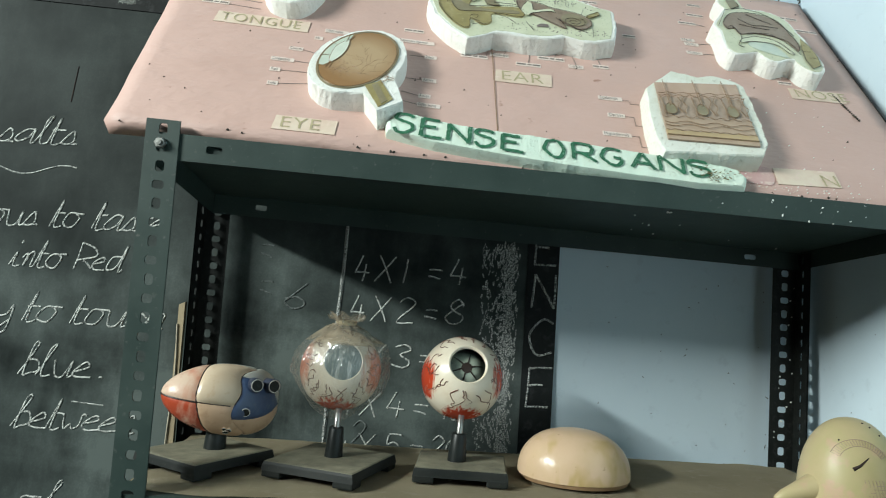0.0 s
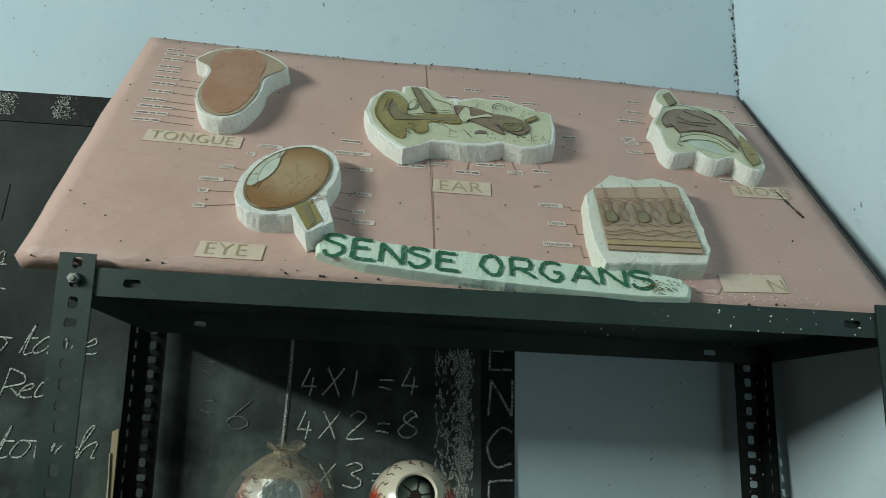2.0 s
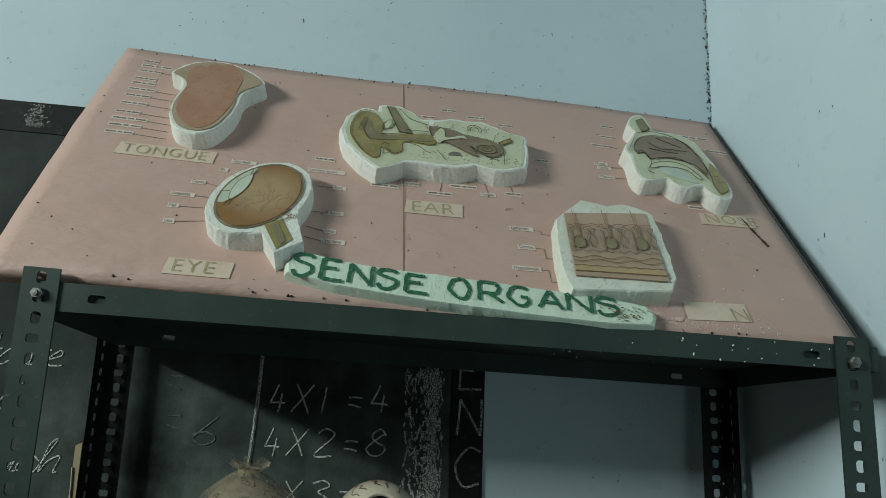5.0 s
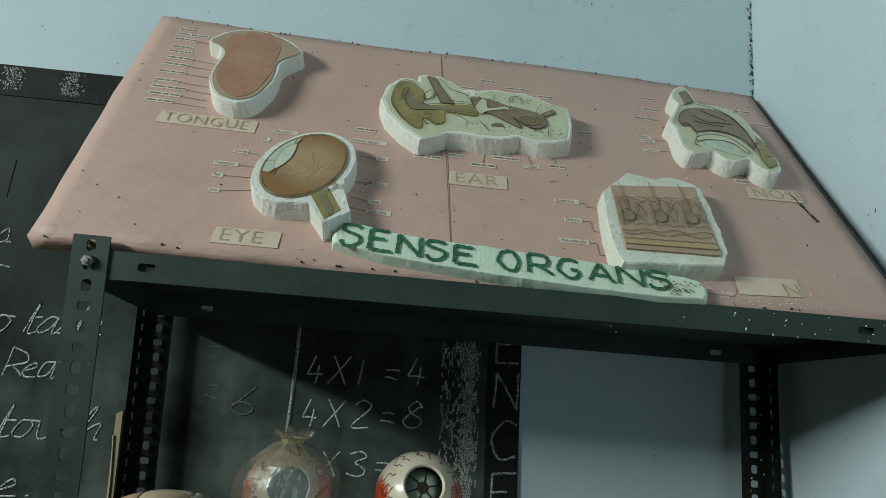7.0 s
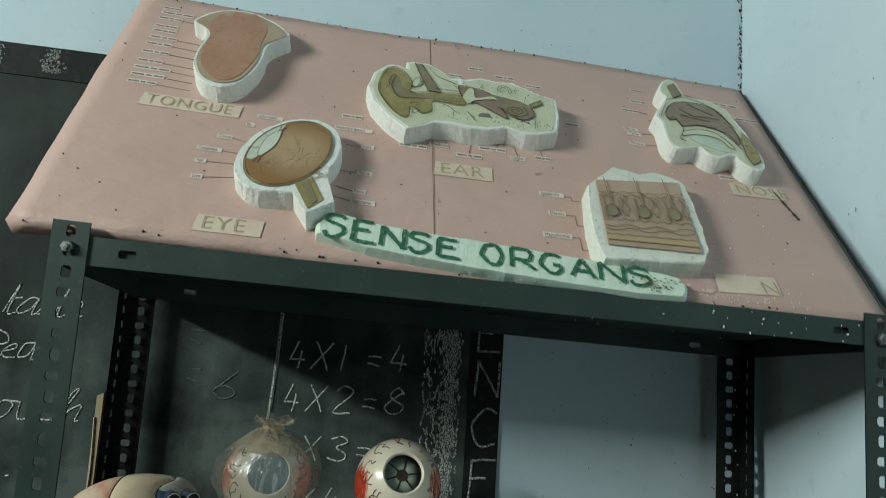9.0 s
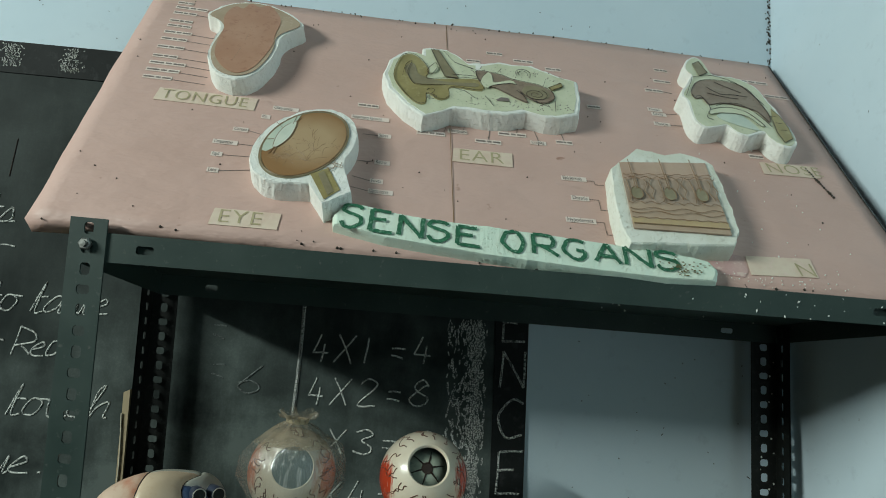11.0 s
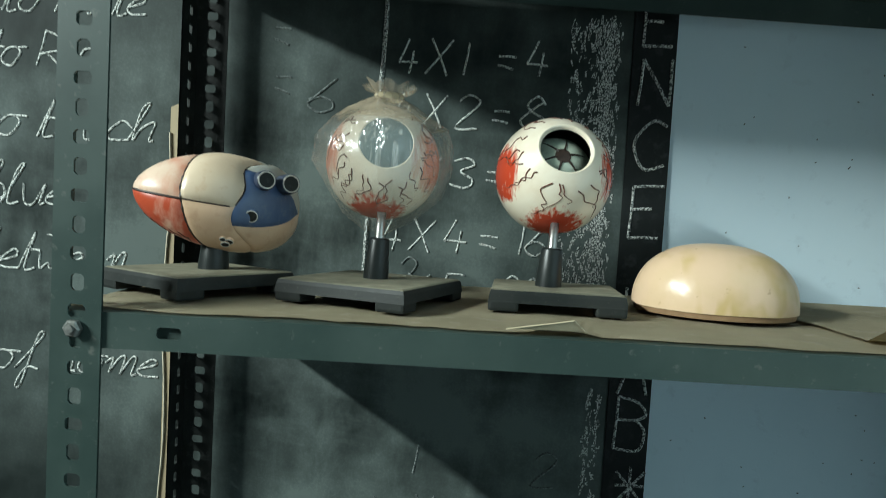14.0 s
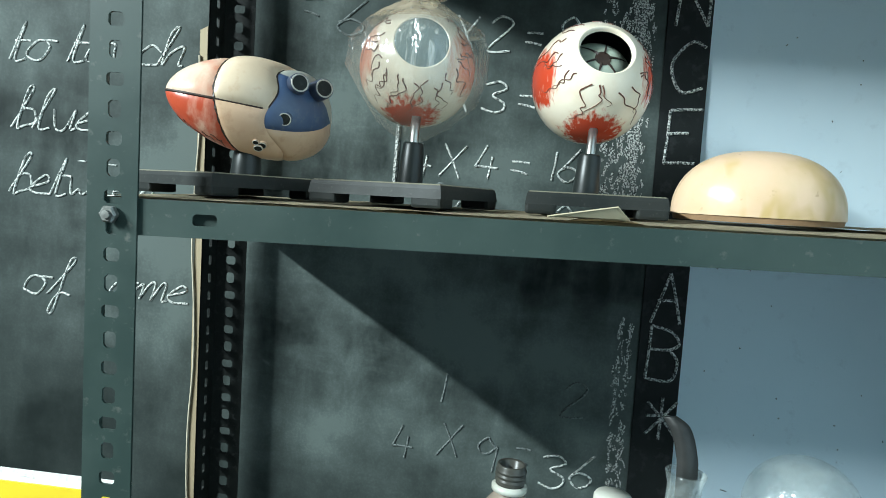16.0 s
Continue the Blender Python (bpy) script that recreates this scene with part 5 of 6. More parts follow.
def eye_model(name, c, r, gaze, label, mat, covered):
    c, gaze = Vector(c), Vector(gaze).normalized()
    root = thing(name, (c.x, c.y, shelf_z(c.x) + 0.003), label, "anatomical model", "eyeball models")
    shell = part("eyeball", sphere_bit(c, r, gaze, 28.5, 180), mat, root, "cream painted eyeball with red patches", True)
    lip = []
    for a, rr in ((28.5, r), (27.6, r * 1.004), (26.8, r * 0.995), (26.4, r * 0.96), (26.6, r * 0.92)):
        lip.append((rr * math.sin(radians(a)), rr * math.cos(radians(a))))
    part("rim", lathe(lip, c, 48, gaze), mat, shell, "", True)
    part("socket", sphere_bit(c, r * 0.93, gaze, 27.5, 120, 14), dark_cup, shell, "dark hollow inside the eyeball", True)
    # painted veins
    side = gaze.orthogonal().normalized()
    rng = random.Random(name + label[:3])
    paths = []
    for k in range(17):
        ang = math.tau * k / 17 + rng.uniform(-0.1, 0.1)
        for tw in range(rng.choice((1, 2))):
            polar, path, a = 38 + rng.uniform(0, 10), [], ang
            for s in range(rng.randint(6, 10)):
                dirn = (gaze * math.cos(radians(polar)) + math.sin(radians(polar)) * (math.cos(a) * side + math.sin(a) * gaze.cross(side))).normalized()
                path.append(c + dirn * (r + 0.0001))
                polar += rng.uniform(2.0, 6.5)
                a += rng.uniform(-0.13, 0.13)
            paths.append(curved([tuple(p) for p in path], 3, False))
            ang += rng.uniform(-0.22, 0.22)
    part("vein_pattern", tubes(paths, 0.00070, 5, True), vein_ink, shell, "thin dark painted veins")
    iris_c = c + gaze * r * 0.30
    iris = part("iris", sphere_bit(iris_c - gaze * r * 0.28, r * 0.66, gaze, 0, 66, 10, 40), iris_mat, shell, "pale green iris with dark spokes", True)
    top = iris_c - gaze * r * 0.28
    part("pupil", sphere_bit(top, r * 0.668, gaze, 0, 11.5, 3, 24), seam_ink, iris, "black pupil")
    spokes = []
    for k in range(6):
        a = math.tau * k / 6 + 0.5
        spokes.append([top + (gaze * math.cos(radians(p)) + math.sin(radians(p)) * (math.cos(a) * side + math.sin(a) * gaze.cross(side))) * r * 0.664 for p in (9, 16, 24, 32, 40)])
    part("spokes", tubes(spokes, 0.0013, 5, True), seam_ink, iris)
    if covered:
        cap = part("cornea", sphere_bit(c, r * 0.985, gaze, 0, 28, 8, 40, 1.0), cornea_mat, shell, "blue-grey cornea cap with painted vertical glints", True)
    return root


dark_cup = surface("dark_green_cup", (0.030, 0.045, 0.038), (0.05, 0.065, 0.055), 40.0, rough=0.5, bump=0.03)
iris_mat = surface("pale_green_iris", (0.46, 0.52, 0.42), (0.36, 0.42, 0.34), 60.0, third=(0.30, 0.36, 0.30), rough=0.35, bump=0.03)
# the pale upright streaks are highlights painted into the cornea's colour
cornea_mat = surface("glint_streaked_cornea", (0.17, 0.215, 0.21), (0.52, 0.55, 0.52), 150.0, 0.52, 0.66, rough=0.15, bump=0.05, stretch=(1, 1, 0.05))
RED = (0.50, 0.055, 0.02)
E1, E2, ER_ = (0.383, 0.171, 1.561), (0.224, 0.153, 1.557), 0.0545
eye_paint = eyeball_material("eyeball_enamel", E1, ER_, (((0.05, -0.45, -0.9), 0.93, 0.86, RED), ((-0.93, -0.35, -0.05), 0.93, 0.86, RED), ((0.95, -0.3, 0.1), 0.95, 0.87, RED)))
eye_paint_b = eyeball_material("bagged_eyeball_enamel", E2, ER_, (((0.0, -0.45, -0.9), 0.94, 0.86, RED), ((-0.95, -0.3, 0.1), 0.95, 0.78, (0.62, 0.24, 0.15)), ((0.95, -0.3, 0.1), 0.95, 0.80, (0.62, 0.22, 0.14))))
open_eye = eye_model("eye_model", E1, ER_, (0.10, -0.86, 0.46), "cream plastic eyeball model with red patches on a black stand", eye_paint, False)
stand(open_eye, (0.393, 0.140, shelf_z(0.393) + 0.003), (0.057, 0.046), -3, (0.386, 0.141), 0.0105, 1.495, 1.518)
bag_eye = eye_model("wrapped_eye_model", E2, ER_ - 0.002, (0.16, -0.90, 0.32), "cream plastic eyeball model in a clear polythene bag on its stand", eye_paint_b, True)
stand(bag_eye, (0.231, 0.122, shelf_z(0.231) + 0.003), (0.060, 0.060), -20, (0.231, 0.126), 0.0100, 1.489, 1.512)


def bag(top):
    """A polythene bag drawn tight over the eyeball, gathered and tied on top."""
    c, bm = Vector(E2), bmesh.new()
    rings, sides = [], 56
    prof = [(0.012, -0.064), (0.033, -0.050), (0.050, -0.028), (0.0565, -0.004), (0.0555, 0.018), (0.049, 0.036), (0.036, 0.047), (0.022, 0.055), (0.012, 0.060), (0.013, 0.063), (0.019, 0.067), (0.023, 0.072)]
    for k, (r, h) in enumerate(prof):
        ring = []
        for s in range(sides):
            a = math.tau * s / sides
            pleat = 1 + (0.16 if k > 6 else 0.03) * math.sin(a * (11 if k > 6 else 5) + k * 0.3) + 0.05 * noise.noise(Vector((math.cos(a) * 3, math.sin(a) * 3, h * 40)))
            wing = 0.010 * max(0, math.cos(a - 3.4)) ** 3 * (2 < k < 5) + 0.007 * max(0, math.cos(a)) ** 2 * (1 < k < 6)
            rr = r * pleat + wing
            ring.append(bm.verts.new(c + Vector((rr * math.cos(a), rr * math.sin(a), h + (0.003 * math.sin(a * 7) if k > 9 else 0)))))
        rings.append(ring)
    keep = rings[5:] if top else rings[:6]
    for one, two in zip(keep, keep[1:]):
        for s in range(sides):
            bm.faces.new((one[s], one[(s + 1) % sides], two[(s + 1) % sides], two[s]))
    bmesh.ops.delete(bm, geom=[v for v in bm.verts if not v.link_faces], context="VERTS")
    return bm


wrap = part("polythene_bag", bag(False), polythene, bag_eye, "clear crumpled polythene bag tied on top", True)
part("frill", bag(True), polythene_thick, wrap, "gathered crumpled mouth of the bag", True)
part("knot", lathe([(0.0125, 0.0), (0.0140, 0.003), (0.0125, 0.006)], (E2[0], E2[1], E2[2] + 0.058), 20), kraft, wrap, "twisted tie round the bag's neck", True)


# heart
def heart_model():
    c = Vector((0.074, 0.138, 1.508))
    root = thing("heart_model", (c.x, c.y, shelf_z(c.x) + 0.003), "painted plastic heart model lying on its side, on a black stand", "anatomical model")

    def skin(t, a, grow=1.0):
        """t from the tip (0) to the vessels (1), a round the axis."""
        x = -0.061 + 0.132 * t
        full = max(1 - ((0.58 - t) / 0.58) ** 2, 0.0) ** 0.60 if t < 0.58 else max(1 - ((t - 0.58) / 0.42) ** 3, 0.0) ** 0.45
        r = 0.0445 * full * grow
        bulge = 1 + 0.05 * math.sin(2 * a + 0.6)
        return c + Vector((x, r * bulge * math.cos(a) * 0.95 - 0.030 + 0.056 * t, r * bulge * math.sin(a) + 0.004 - 0.010 * t))

    def seam_t(a):
        """The groove between the ventricles and the rest slants towards the underside."""
        return 0.37 + 0.11 * min(1.0, max(0.0, (a / math.pi - 0.95) / 0.5))

    def blue_t(a):
        return 0.70 + 0.10 * abs(a / math.pi - 0.98) + 0.03 * math.sin(a * 5)

    def region(name, t0, t1, a0, a1, mat, label, swell=0.0):
        """A moulded field of the skin with a groove along its edges."""
        bm, n, m = bmesh.new(), 18, 26
        v = {}
        for i in range(n + 1):
            for j in range(m + 1):
                a = math.pi * (a0 + (a1 - a0) * j / m)
                lo, hi = (f(a) if callable(f) else f for f in (t0, t1))
                inside = min(i if lo > 0.01 else 9, n - i if hi < 0.99 else 9, j, m - j)
                g = 0.968 + 0.032 * min(1, inside / 1.6) + swell * (abs(math.sin(math.pi * i / n)) * abs(math.sin(math.pi * j / m))) ** 0.7
                v[i, j] = bm.verts.new(skin(lo + (hi - lo) * i / n, a, g))
        for i in range(n):
            for j in range(m):
                bm.faces.new((v[i, j], v[i + 1, j], v[i + 1, j + 1], v[i, j + 1]))
        bmesh.ops.remove_doubles(bm, verts=bm.verts, dist=1e-6)
        return part(name, bm, mat, root, label, True)

    part("core", sphere_bit(c + Vector((0.006, 0, 0)), 0.032, (1, 0, 0), 0, 180, 12, 24, 1.5), seam_ink, root, "", True)
    # a runs from the top (1/2) through the side that faces the room (1) to the underside (3/2)
    region("ventricle", 0.0, seam_t, 1.01, 1.62, heart_red, "red brushed lower ventricle wall")
    region("ventricle", 0.0, seam_t, 0.42, 1.01, heart_blush, "cream upper ventricle wall with red streaks")
    region("back_wall", 0.0, seam_t, -0.38, 0.42, heart_blush, "")
    region("auricle", seam_t, blue_t, 0.50, 1.01, heart_auricle, "cream rounded auricle", 0.13)
    region("body", seam_t, blue_t, 1.01, 1.75, heart_cream, "cream lower body of the heart", 0.02)
    region("body", blue_t, 1.0, 1.13, 1.75, heart_cream, "")
    region("vein_chamber", blue_t, 1.0, 0.70, 1.13, heart_blue, "dark blue vein chamber", 0.04)
    region("vessel_arch", blue_t, 1.0, 0.30, 0.70, heart_grey, "pale grey-blue vessel arch", 0.05)
    region("back_wall", seam_t, blue_t, 0.30, 0.50, heart_grey, "")
    region("back_wall", seam_t, 1.0, -0.25, 0.30, heart_cream, "")

    def vessel(at, way, r, lng, mat):
        at, way = Vector(at), Vector(way).normalized()
        bm = lathe([(r * 1.12, -lng), (r * 1.04, -lng * 0.3), (r, 0), (r * 0.94, 0.0012), (r * 0.62, 0.0005), (r * 0.60, -0.006)], at, 22, way)
        t = part("vessel", bm, mat, root, "dark vessel stub", True)
        part("vessel_rim", lathe([(r * 0.92, 0.0010), (r * 0.88, 0.0017), (r * 0.78, 0.0017), (r * 0.73, 0.0008)], at, 22, way), rim_paint, t, "pale grey painted rim")
        # flat black disc: the hollow's shade as colour, no recess
        part("bore", lathe([(r * 0.76, 0.0013), (0, 0.0011)], at, 22, way), shade_black, t)

    vessel(c + Vector((0.053, -0.020, 0.022)), (0.55, -0.80, 0.12), 0.0088, 0.030, heart_blue_dark)
    vessel(c + Vector((0.071, -0.006, 0.021)), (0.62, -0.75, 0.10), 0.0090, 0.034, heart_blue_dark)

    def hole(t, a, r, mat):
        p = skin(t, math.pi * a, 1.01)
        vessel(p, p - (c + Vector((p.x - c.x - 0.006, 0, -0.003))), r, 0.008, mat)

    hole(0.80, 1.05, 0.0062, heart_blue)
    for t, a, r in ((0.63, 1.27, 0.0044), (0.66, 1.24, 0.0042), (0.625, 1.225, 0.0030)):
        hole(t, a, r, heart_cream)
    lines = [[skin(seam_t(math.pi * (0.3 + 0.07 * k)), math.pi * (0.3 + 0.07 * k), 0.972) for k in range(21)], [skin(0.02 + 0.35 * k / 14, math.pi * 1.01, 0.972) for k in range(15)],
             [skin(0.37 + 0.30 * k / 14, math.pi * 1.01, 0.966) for k in range(15)], [skin(blue_t(math.pi * (0.5 + 0.05 * k)), math.pi * (0.5 + 0.05 * k), 0.966) for k in range(11)]]
    for line, r in zip(lines, (0.0011, 0.0012, 0.0008, 0.0009)):
        part("seam", tubes([line], r, 5), seam_ink, root, "dark painted seam")
    rng = random.Random(5)
    veins = []
    for k in range(6):
        a, t, path = math.pi * rng.uniform(1.25, 1.38), 0.10 + 0.06 * k, []
        for s in range(8):
            path.append(skin(min(t, 0.40), a, 1.002))
            t += rng.uniform(-0.005, 0.02)
            a += rng.uniform(-0.01, 0.09)
        veins.append(path)
    part("vein_pattern", tubes(veins, 0.0006, 5, True), vein_ink, root)
    stand(root, (0.073, 0.124, shelf_z(0.073) + 0.003), (0.060, 0.056), 58, (0.080, 0.132), 0.0120, 1.478, 1.480, True)
    return root


heart_cream = surface("cream_heart_enamel", (0.62, 0.42, 0.27), (0.56, 0.36, 0.23), 26.0, 0.4, 0.7, (0.52, 0.32, 0.20), 70.0, 0.3, bump=0.04)
heart_red = surface("brushed_red_enamel", (0.44, 0.070, 0.030), (0.62, 0.36, 0.26), 50.0, 0.50, 0.70, (0.36, 0.05, 0.02), 90.0, 0.35, bump=0.05, stretch=(1, 1, 0.3))
heart_auricle = surface("pale_cream_enamel", (0.66, 0.53, 0.38), (0.60, 0.46, 0.32), 30.0, 0.4, 0.7, (0.58, 0.42, 0.28), 90.0, 0.3, bump=0.05)
rim_paint = surface("pale_grey_rim_paint", (0.50, 0.48, 0.43), (0.36, 0.34, 0.30), 120.0, rough=0.45, bump=0.03)
heart_blush = surface("blushed_cream_enamel", (0.66, 0.49, 0.37), (0.56, 0.22, 0.13), 34.0, 0.44, 0.70, (0.58, 0.36, 0.26), 80.0, 0.33, bump=0.05, stretch=(1.0, 1, 0.4))
heart_blue = surface("dark_blue_enamel", (0.045, 0.075, 0.15), (0.065, 0.10, 0.18), 40.0, third=(0.10, 0.125, 0.17), rough=0.38, bump=0.06)
heart_blue_dark = surface("slate_blue_enamel", (0.035, 0.045, 0.075), (0.05, 0.06, 0.09), 40.0, rough=0.35, bump=0.04)
heart_grey = surface("grey_cream_enamel", (0.46, 0.45, 0.38), (0.36, 0.37, 0.34), 30.0, rough=0.35, bump=0.04)
heart_model()


# peach half shell
def half_shell(name, c, rad, turn, mat, label, squareness=2.4, rows=18, sides=56):
    x, y, z = c
    rx, ry, rz = rad
    root = thing(name, (x, y, z), label, "anatomical model", "half shells")
    m = Matrix.Translation((x, y, z)) @ Matrix.Rotation(-math.atan(MID_RISE), 4, "Y") @ Matrix.Rotation(radians(turn), 4, "Z")
    bm, rings = bmesh.new(), []
    for k in range(rows + 1):
        t = k / rows
        h = math.sin(t * math.pi / 2)
        w = max(1 - h ** squareness, 0) ** (1 / squareness)
        ring = []
        for s in range(sides):
            a = math.tau * s / sides
            lump = 1 + 0.012 * noise.noise(Vector((math.cos(a) * 2, math.sin(a) * 2, h * 2))) + 0.010 * math.sin(a * 3 + h * 4) * h
            ring.append(bm.verts.new(m @ Vector((rx * w * lump * math.cos(a), ry * w * lump * math.sin(a), rz * h + 0.006))) if w > 1e-3 else None)
        rings.append(ring if ring[0] else [bm.verts.new(m @ Vector((0, 0, rz + 0.006)))])
    for one, two in zip(rings, rings[1:]):
        for s in range(sides):
            t = (s + 1) % sides
            bm.faces.new((one[s], one[t], two[t], two[s]) if len(two) > 1 else (one[s], one[t], two[0]))
    body = part("shell", bm, mat, root, "", True)
    lipm = bmesh.new()
    low = [lipm.verts.new(m @ Vector((rx * 0.985 * math.cos(math.tau * s / sides), ry * 0.985 * math.sin(math.tau * s / sides), 0.0062))) for s in range(sides)]
    bot = [lipm.verts.new(m @ Vector((rx * 0.965 * math.cos(math.tau * s / sides), ry * 0.965 * math.sin(math.tau * s / sides), 0.001))) for s in range(sides)]
    for s in range(sides):
        t = (s + 1) % sides
        lipm.faces.new((low[s], low[t], bot[t], bot[s]))
    lipm.faces.new(bot)
    part("base_lip", lipm, brown_print, root, "shaded brown joint edge")
    return root, m, body


dome, dm, dome_body = half_shell("half_model_shell", (0.539, 0.156, shelf_z(0.539) + 0.004), (0.072, 0.060, 0.058), -8, peach_plastic, "glossy peach plastic half model lying face down on the shelf", 2.35)
# ivory ear shell at the far end
ivory, im, ivory_body = half_shell("ivory_half_shell", (0.876, 0.122, shelf_z(0.876) + 0.004), (0.060, 0.056, 0.098), 0, ivory_plastic, "yellowed ivory plastic half head shell with carved arcs, on the shelf", 2.15)
snout = lathe([(0.0, -0.052), (0.004, -0.049), (0.008, -0.038), (0.012, -0.018), (0.018, 0.006), (0.024, 0.026), (0.0, 0.036)], (0.824, 0.112, shelf_z(0.824) + 0.022), 28, (0.90, 0.06, 0.34))
part("snout", snout, ivory_plastic, ivory, "pointed cream snout of the shell", True)


def on_ivory(xx, zz, lift=0.0002):
    """A place on the room side of the shell."""
    h = min(max(zz / 0.098, 0.0), 0.999)
    w = (1 - h ** 2.15) ** (1 / 2.15)
    return im @ Vector((xx, -0.056 * math.sqrt(max(0.03, w * w - (xx / 0.060) ** 2)) - lift, zz + 0.006))


for r in (0.024, 0.031):
    part("carved_arc", tubes([[on_ivory(-0.012 + r * math.cos(a), 0.046 + r * math.sin(a)) for a in (0.5 + 2.2 * k / 15 for k in range(16))]], 0.0005, 5), tan_print, ivory, "fine carved brown arc")
hatch = [[on_ivory(-0.012 + q * math.cos(a), 0.046 + q * math.sin(a)) for q in (0.025, 0.0305)] for a in (0.5 + 2.2 * k / 21 for k in range(22))]
hatch += [[on_ivory(-0.008 + 0.004 * k, 0.010), on_ivory(-0.014 + 0.004 * k, 0.034)] for k in range(6)] + [[on_ivory(-0.014 + 0.003 * k, 0.012 + 0.004 * k), on_ivory(0.010 + 0.001 * k, 0.012 + 0.004 * k)] for k in range(5)]
tagged(part("carved_hatching", tubes(hatch, 0.0004, 4), tan_print, ivory, "fine carved hatching"), kind="stuff")
part("slit", tubes([[on_ivory(-0.024, 0.044), on_ivory(-0.016, 0.049), on_ivory(-0.006, 0.058)]], 0.0024, 6, True), seam_ink, ivory, "dark slit")
for xx, zz in ((0.004, 0.094), (0.018, 0.082), (-0.030, 0.074), (0.010, 0.090)):
    part("speck", sphere_bit(on_ivory(xx, zz), 0.0012, (0, 0, 1), 0, 180, 4, 8), seam_ink, ivory)


# ---- what stands below and beside ----
batten = thing("bamboo_batten", (0.020, 0.322, 0.0), "raw bamboo strip standing against the blackboard behind the rack", "stick")
part("strip", hull([(0.014, 0.318, 0), (0.026, 0.318, 0), (-0.053, 0.318, 1.615), (-0.062, 0.318, 1.610)], (0, 0.008, 0)), tan_stick, batten)
part("twine", tubes([curved([(-0.060 + 0.0036 * k + 0.003 * math.sin(k * 1.7), 0.3165, 1.58 - 0.075 * k) for k in range(15)], 4, False)], 0.0014, 6), twine_mat, batten, "loose pale twine")

panel = thing("yellow_foam_board", (-0.24, 0.20, 0), "bright yellow paper-faced foam board leaning beside the rack", "board")
part("face", hull([(-0.42, 0.110, 0), (-0.05, 0.110, 0), (-0.05, 0.192, 1.096), (-0.42, 0.192, 1.088)], (0, 0.002, 0)), yellow_paper, panel, "bright yellow paper face")
part("core", hull([(-0.42, 0.1125, 0), (-0.05, 0.1125, 0), (-0.05, 0.1945, 1.102), (-0.42, 0.1945, 1.094)], (0, 0.016, 0)), foam, panel, "crumbling white foam core")

bottle = thing("plastic_bottle", (0.350, 0.15, LOW), "cloudy brown plastic bottle without its cap, on the lower shelf", "bottle")
part("body", lathe([(0, 0.0), (0.030, 0.001), (0.033, 0.006), (0.033, 0.097), (0.030, 0.117), (0.022, 0.134), (0.0145, 0.144), (0.0135, 0.148)], (0.350, 0.15, LOW + 0.001), 32), brown_pet, bottle, "", True)
part("collar", lathe([(0.0135, 0.156), (0.0165, 0.157), (0.0168, 0.161), (0.0135, 0.163)], (0.350, 0.15, LOW - 0.007), 32), white_plastic, bottle, "white ring under the neck", True)
neck = [(0.0130, 0.163)]
for k in range(3):
    neck += [(0.0132, 0.165 + 0.0045 * k), (0.0146, 0.1665 + 0.0045 * k), (0.0146, 0.1675 + 0.0045 * k), (0.0132, 0.169 + 0.0045 * k)]
neck += [(0.0136, 0.181), (0.0125, 0.1822), (0.0105, 0.181), (0.0103, 0.150)]
part("neck", lathe(neck, (0.350, 0.15, LOW - 0.007), 32), bottle_neck_mat, bottle, "threaded dark neck", True)

jar = thing("capped_jar", (0.446, 0.15, LOW), "small glass jar with a white cap, on the lower shelf", "jar")
part("body", lathe([(0, 0), (0.022, 0.001), (0.024, 0.005), (0.024, 0.115), (0.016, 0.130)], (0.446, 0.15, LOW + 0.001), 28), glass_mat, jar, "", True)
part("cap", lathe([(0.0175, 0.128), (0.0178, 0.155), (0.0160, 0.158), (0, 0.158)], (0.446, 0.15, LOW + 0.001), 28), white_plastic, jar, "white plastic cap", True)

cyl = thing("measuring_jar", (0.492, 0.10, LOW), "open glass measuring jar with a dark rubber strip in it", "glassware")
part("glass", lathe([(0, 0.0), (0.024, 0.0005), (0.024, 0.004), (0.0145, 0.010), (0.0140, 0.195), (0.0170, 0.206), (0.0160, 0.207), (0.0128, 0.196), (0.0130, 0.012), (0, 0.010)], (0.492, 0.10, LOW + 0.001), 28), glass_mat, cyl, "", True)
strip = bmesh.new()
path = curved([(0.496, 0.100, LOW + 0.02), (0.495, 0.100, LOW + 0.12), (0.4935, 0.101, LOW + 0.20), (0.491, 0.103, LOW + 0.222), (0.485, 0.107, LOW + 0.240), (0.476, 0.111, LOW + 0.249)], 5, False)
rows_ = []
for k, p in enumerate(path):
    w = 0.0085 * (1 if k < len(path) - 5 else 0.6 + 0.08 * (len(path) - k))
    rows_.append([strip.verts.new(p + Vector(o)) for o in ((-w, 0, 0), (w, 0, w * 0.3), (w, 0.0022, w * 0.3), (-w, 0.0022, 0))])
for one, two in zip(rows_, rows_[1:]):
    for s in range(4):
        strip.faces.new((one[s], one[(s + 1) % 4], two[(s + 1) % 4], two[s]))
strip.faces.new(rows_[0])
strip.faces.new(rows_[-1])
part("rubber_strip", strip, rubber, cyl, "dark bent rubber strip", True)

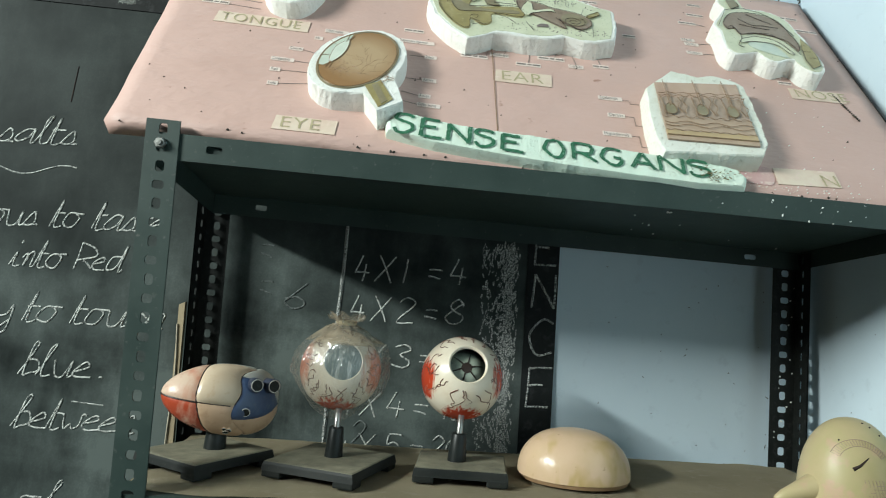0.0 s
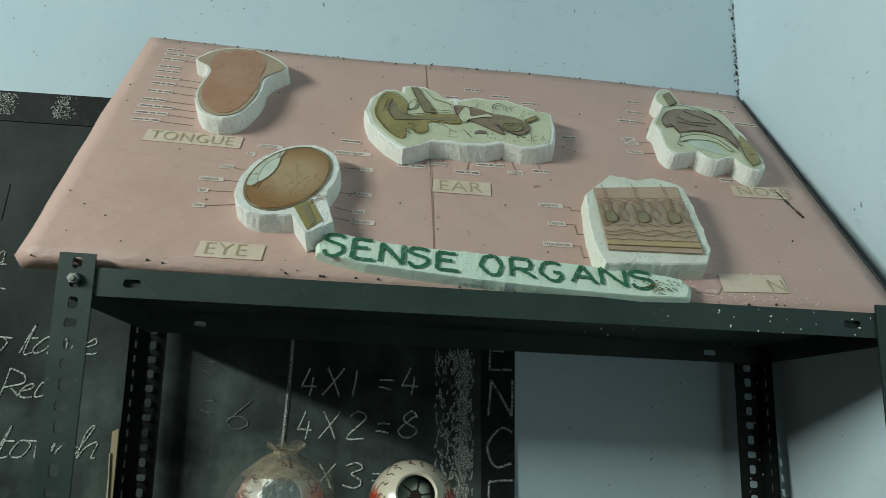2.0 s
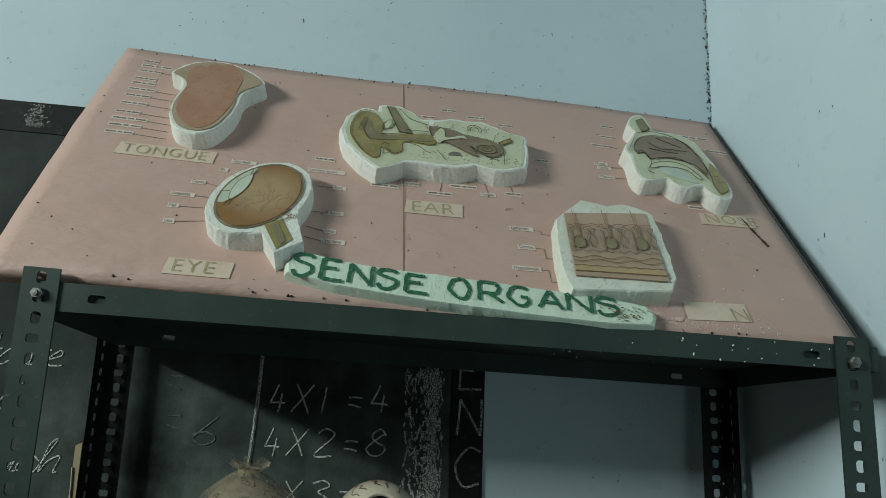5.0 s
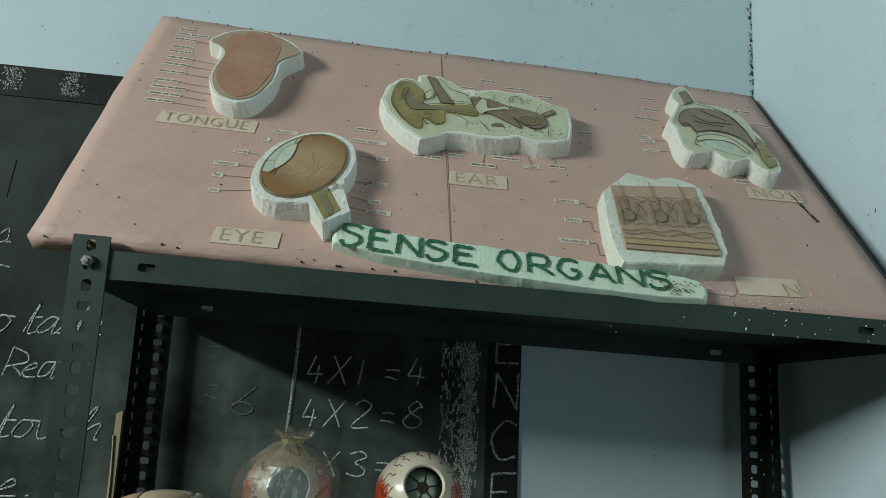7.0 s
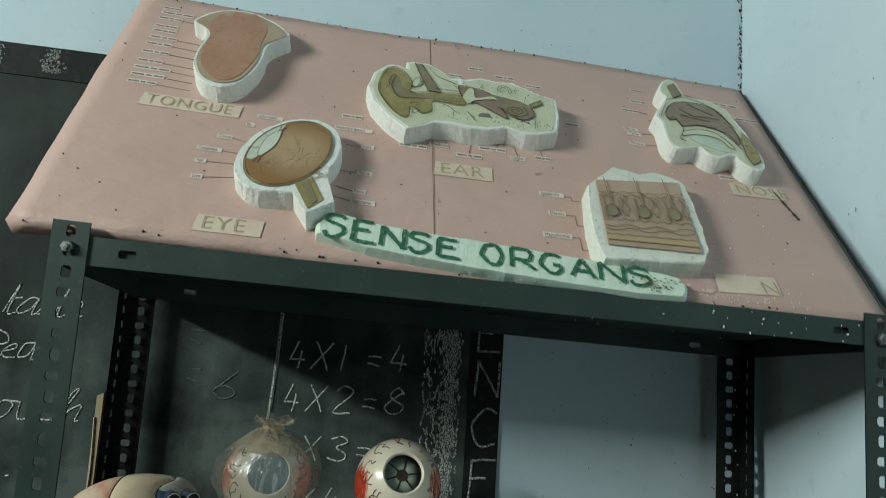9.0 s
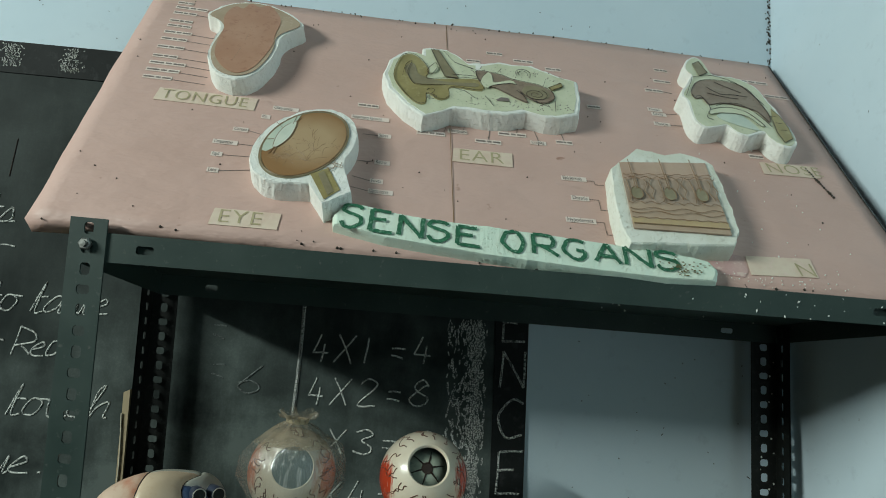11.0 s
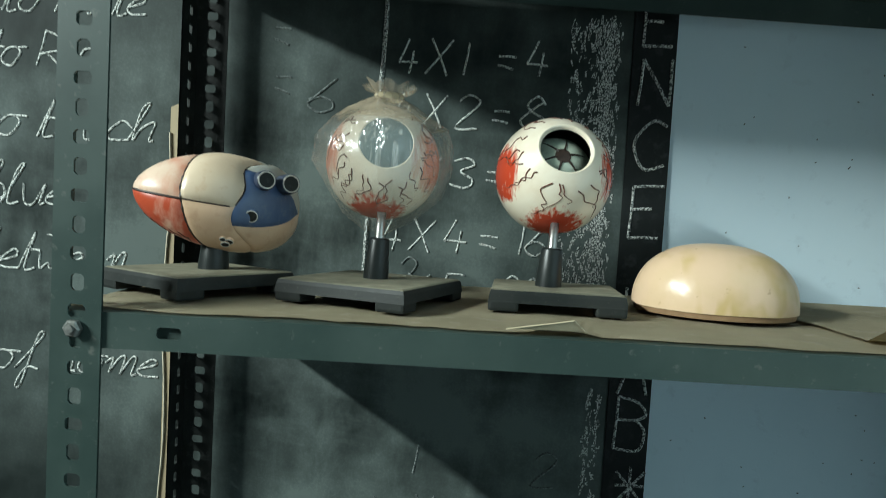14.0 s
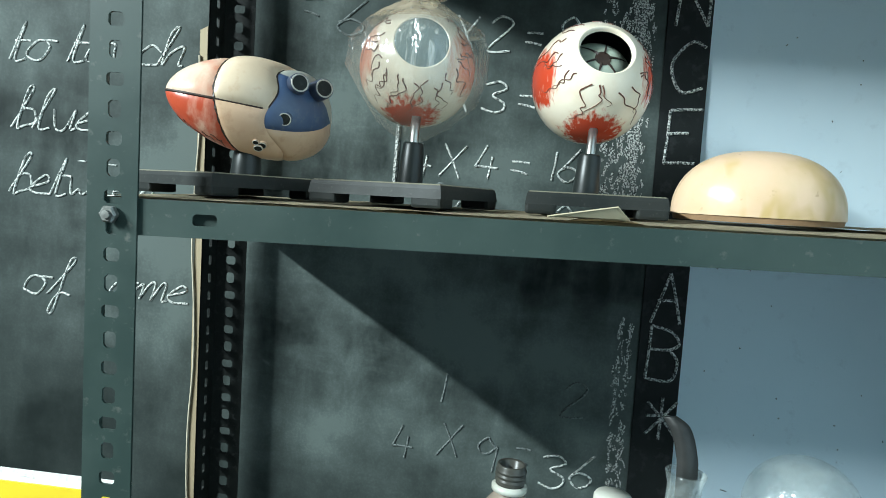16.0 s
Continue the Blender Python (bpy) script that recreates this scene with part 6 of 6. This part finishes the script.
flask = thing("round_flask", (0.619, 0.16, LOW), "round glass flask standing neck down on the lower shelf", "glassware")
part("glass", sphere_bit((0.619, 0.16, LOW + 0.161), 0.052, (0, 0, 1), 0, 161, 24, 48), glass_mat, flask, "", True)
part("neck", lathe([(0.0172, 0.113), (0.0160, 0.100), (0.0160, 0.006), (0.0195, 0.002), (0.0195, 0.0005), (0.0145, 0.0005), (0.0145, 0.100)], (0.619, 0.16, LOW), 28), glass_mat, flask, "straight glass neck", True)

# dirt on the walls
specks = bmesh.new()
rng = random.Random(23)
for k in range(150):
    x, z = rng.uniform(0.57, 0.88), rng.uniform(1.03, 1.75)
    if k % 2:
        x, z = rng.uniform(-0.4, 0.86), rng.uniform(2.14, 2.42)
    bmesh.ops.create_grid(specks, x_segments=1, y_segments=1, size=1, matrix=Matrix.Translation((x, WALL - 0.0006, z)) @ Matrix.Rotation(rng.uniform(0, 3), 4, "Y") @ Matrix.Rotation(radians(90), 4, "X") @ Matrix.Diagonal((0.0006, rng.uniform(0.0006, 0.004 if k % 9 == 0 else 0.0012), 1, 1)))
for k in range(160):
    high = rng.uniform(2.15, 2.44)
    bmesh.ops.create_grid(specks, x_segments=1, y_segments=1, size=1, matrix=Matrix.Translation((wall_x(WALL, high) - abs(rng.gauss(0, 0.003)) - 0.001, WALL - 0.0006, high)) @ Matrix.Rotation(radians(90), 4, "X") @ Matrix.Diagonal((rng.uniform(0.0004, 0.0015), rng.uniform(0.0005, 0.002), 1, 1)))
for k in range(90):
    y, z = rng.uniform(-0.3, 0.32), rng.uniform(1.3, 2.4)
    bmesh.ops.create_grid(specks, x_segments=1, y_segments=1, size=1, matrix=Matrix.Translation((wall_x(y, z) - 0.0008, y, z)) @ Matrix.Rotation(radians(-8.5), 4, "Z") @ Matrix.Rotation(radians(90), 4, "Y") @ Matrix.Diagonal((rng.uniform(0.0006, 0.005 if k % 7 == 0 else 0.0014), 0.0006, 1, 1)))
tagged(part("dirt_specks", specks, mud), "small dark dirt specks scattered on the walls", "dirt", kind="stuff")
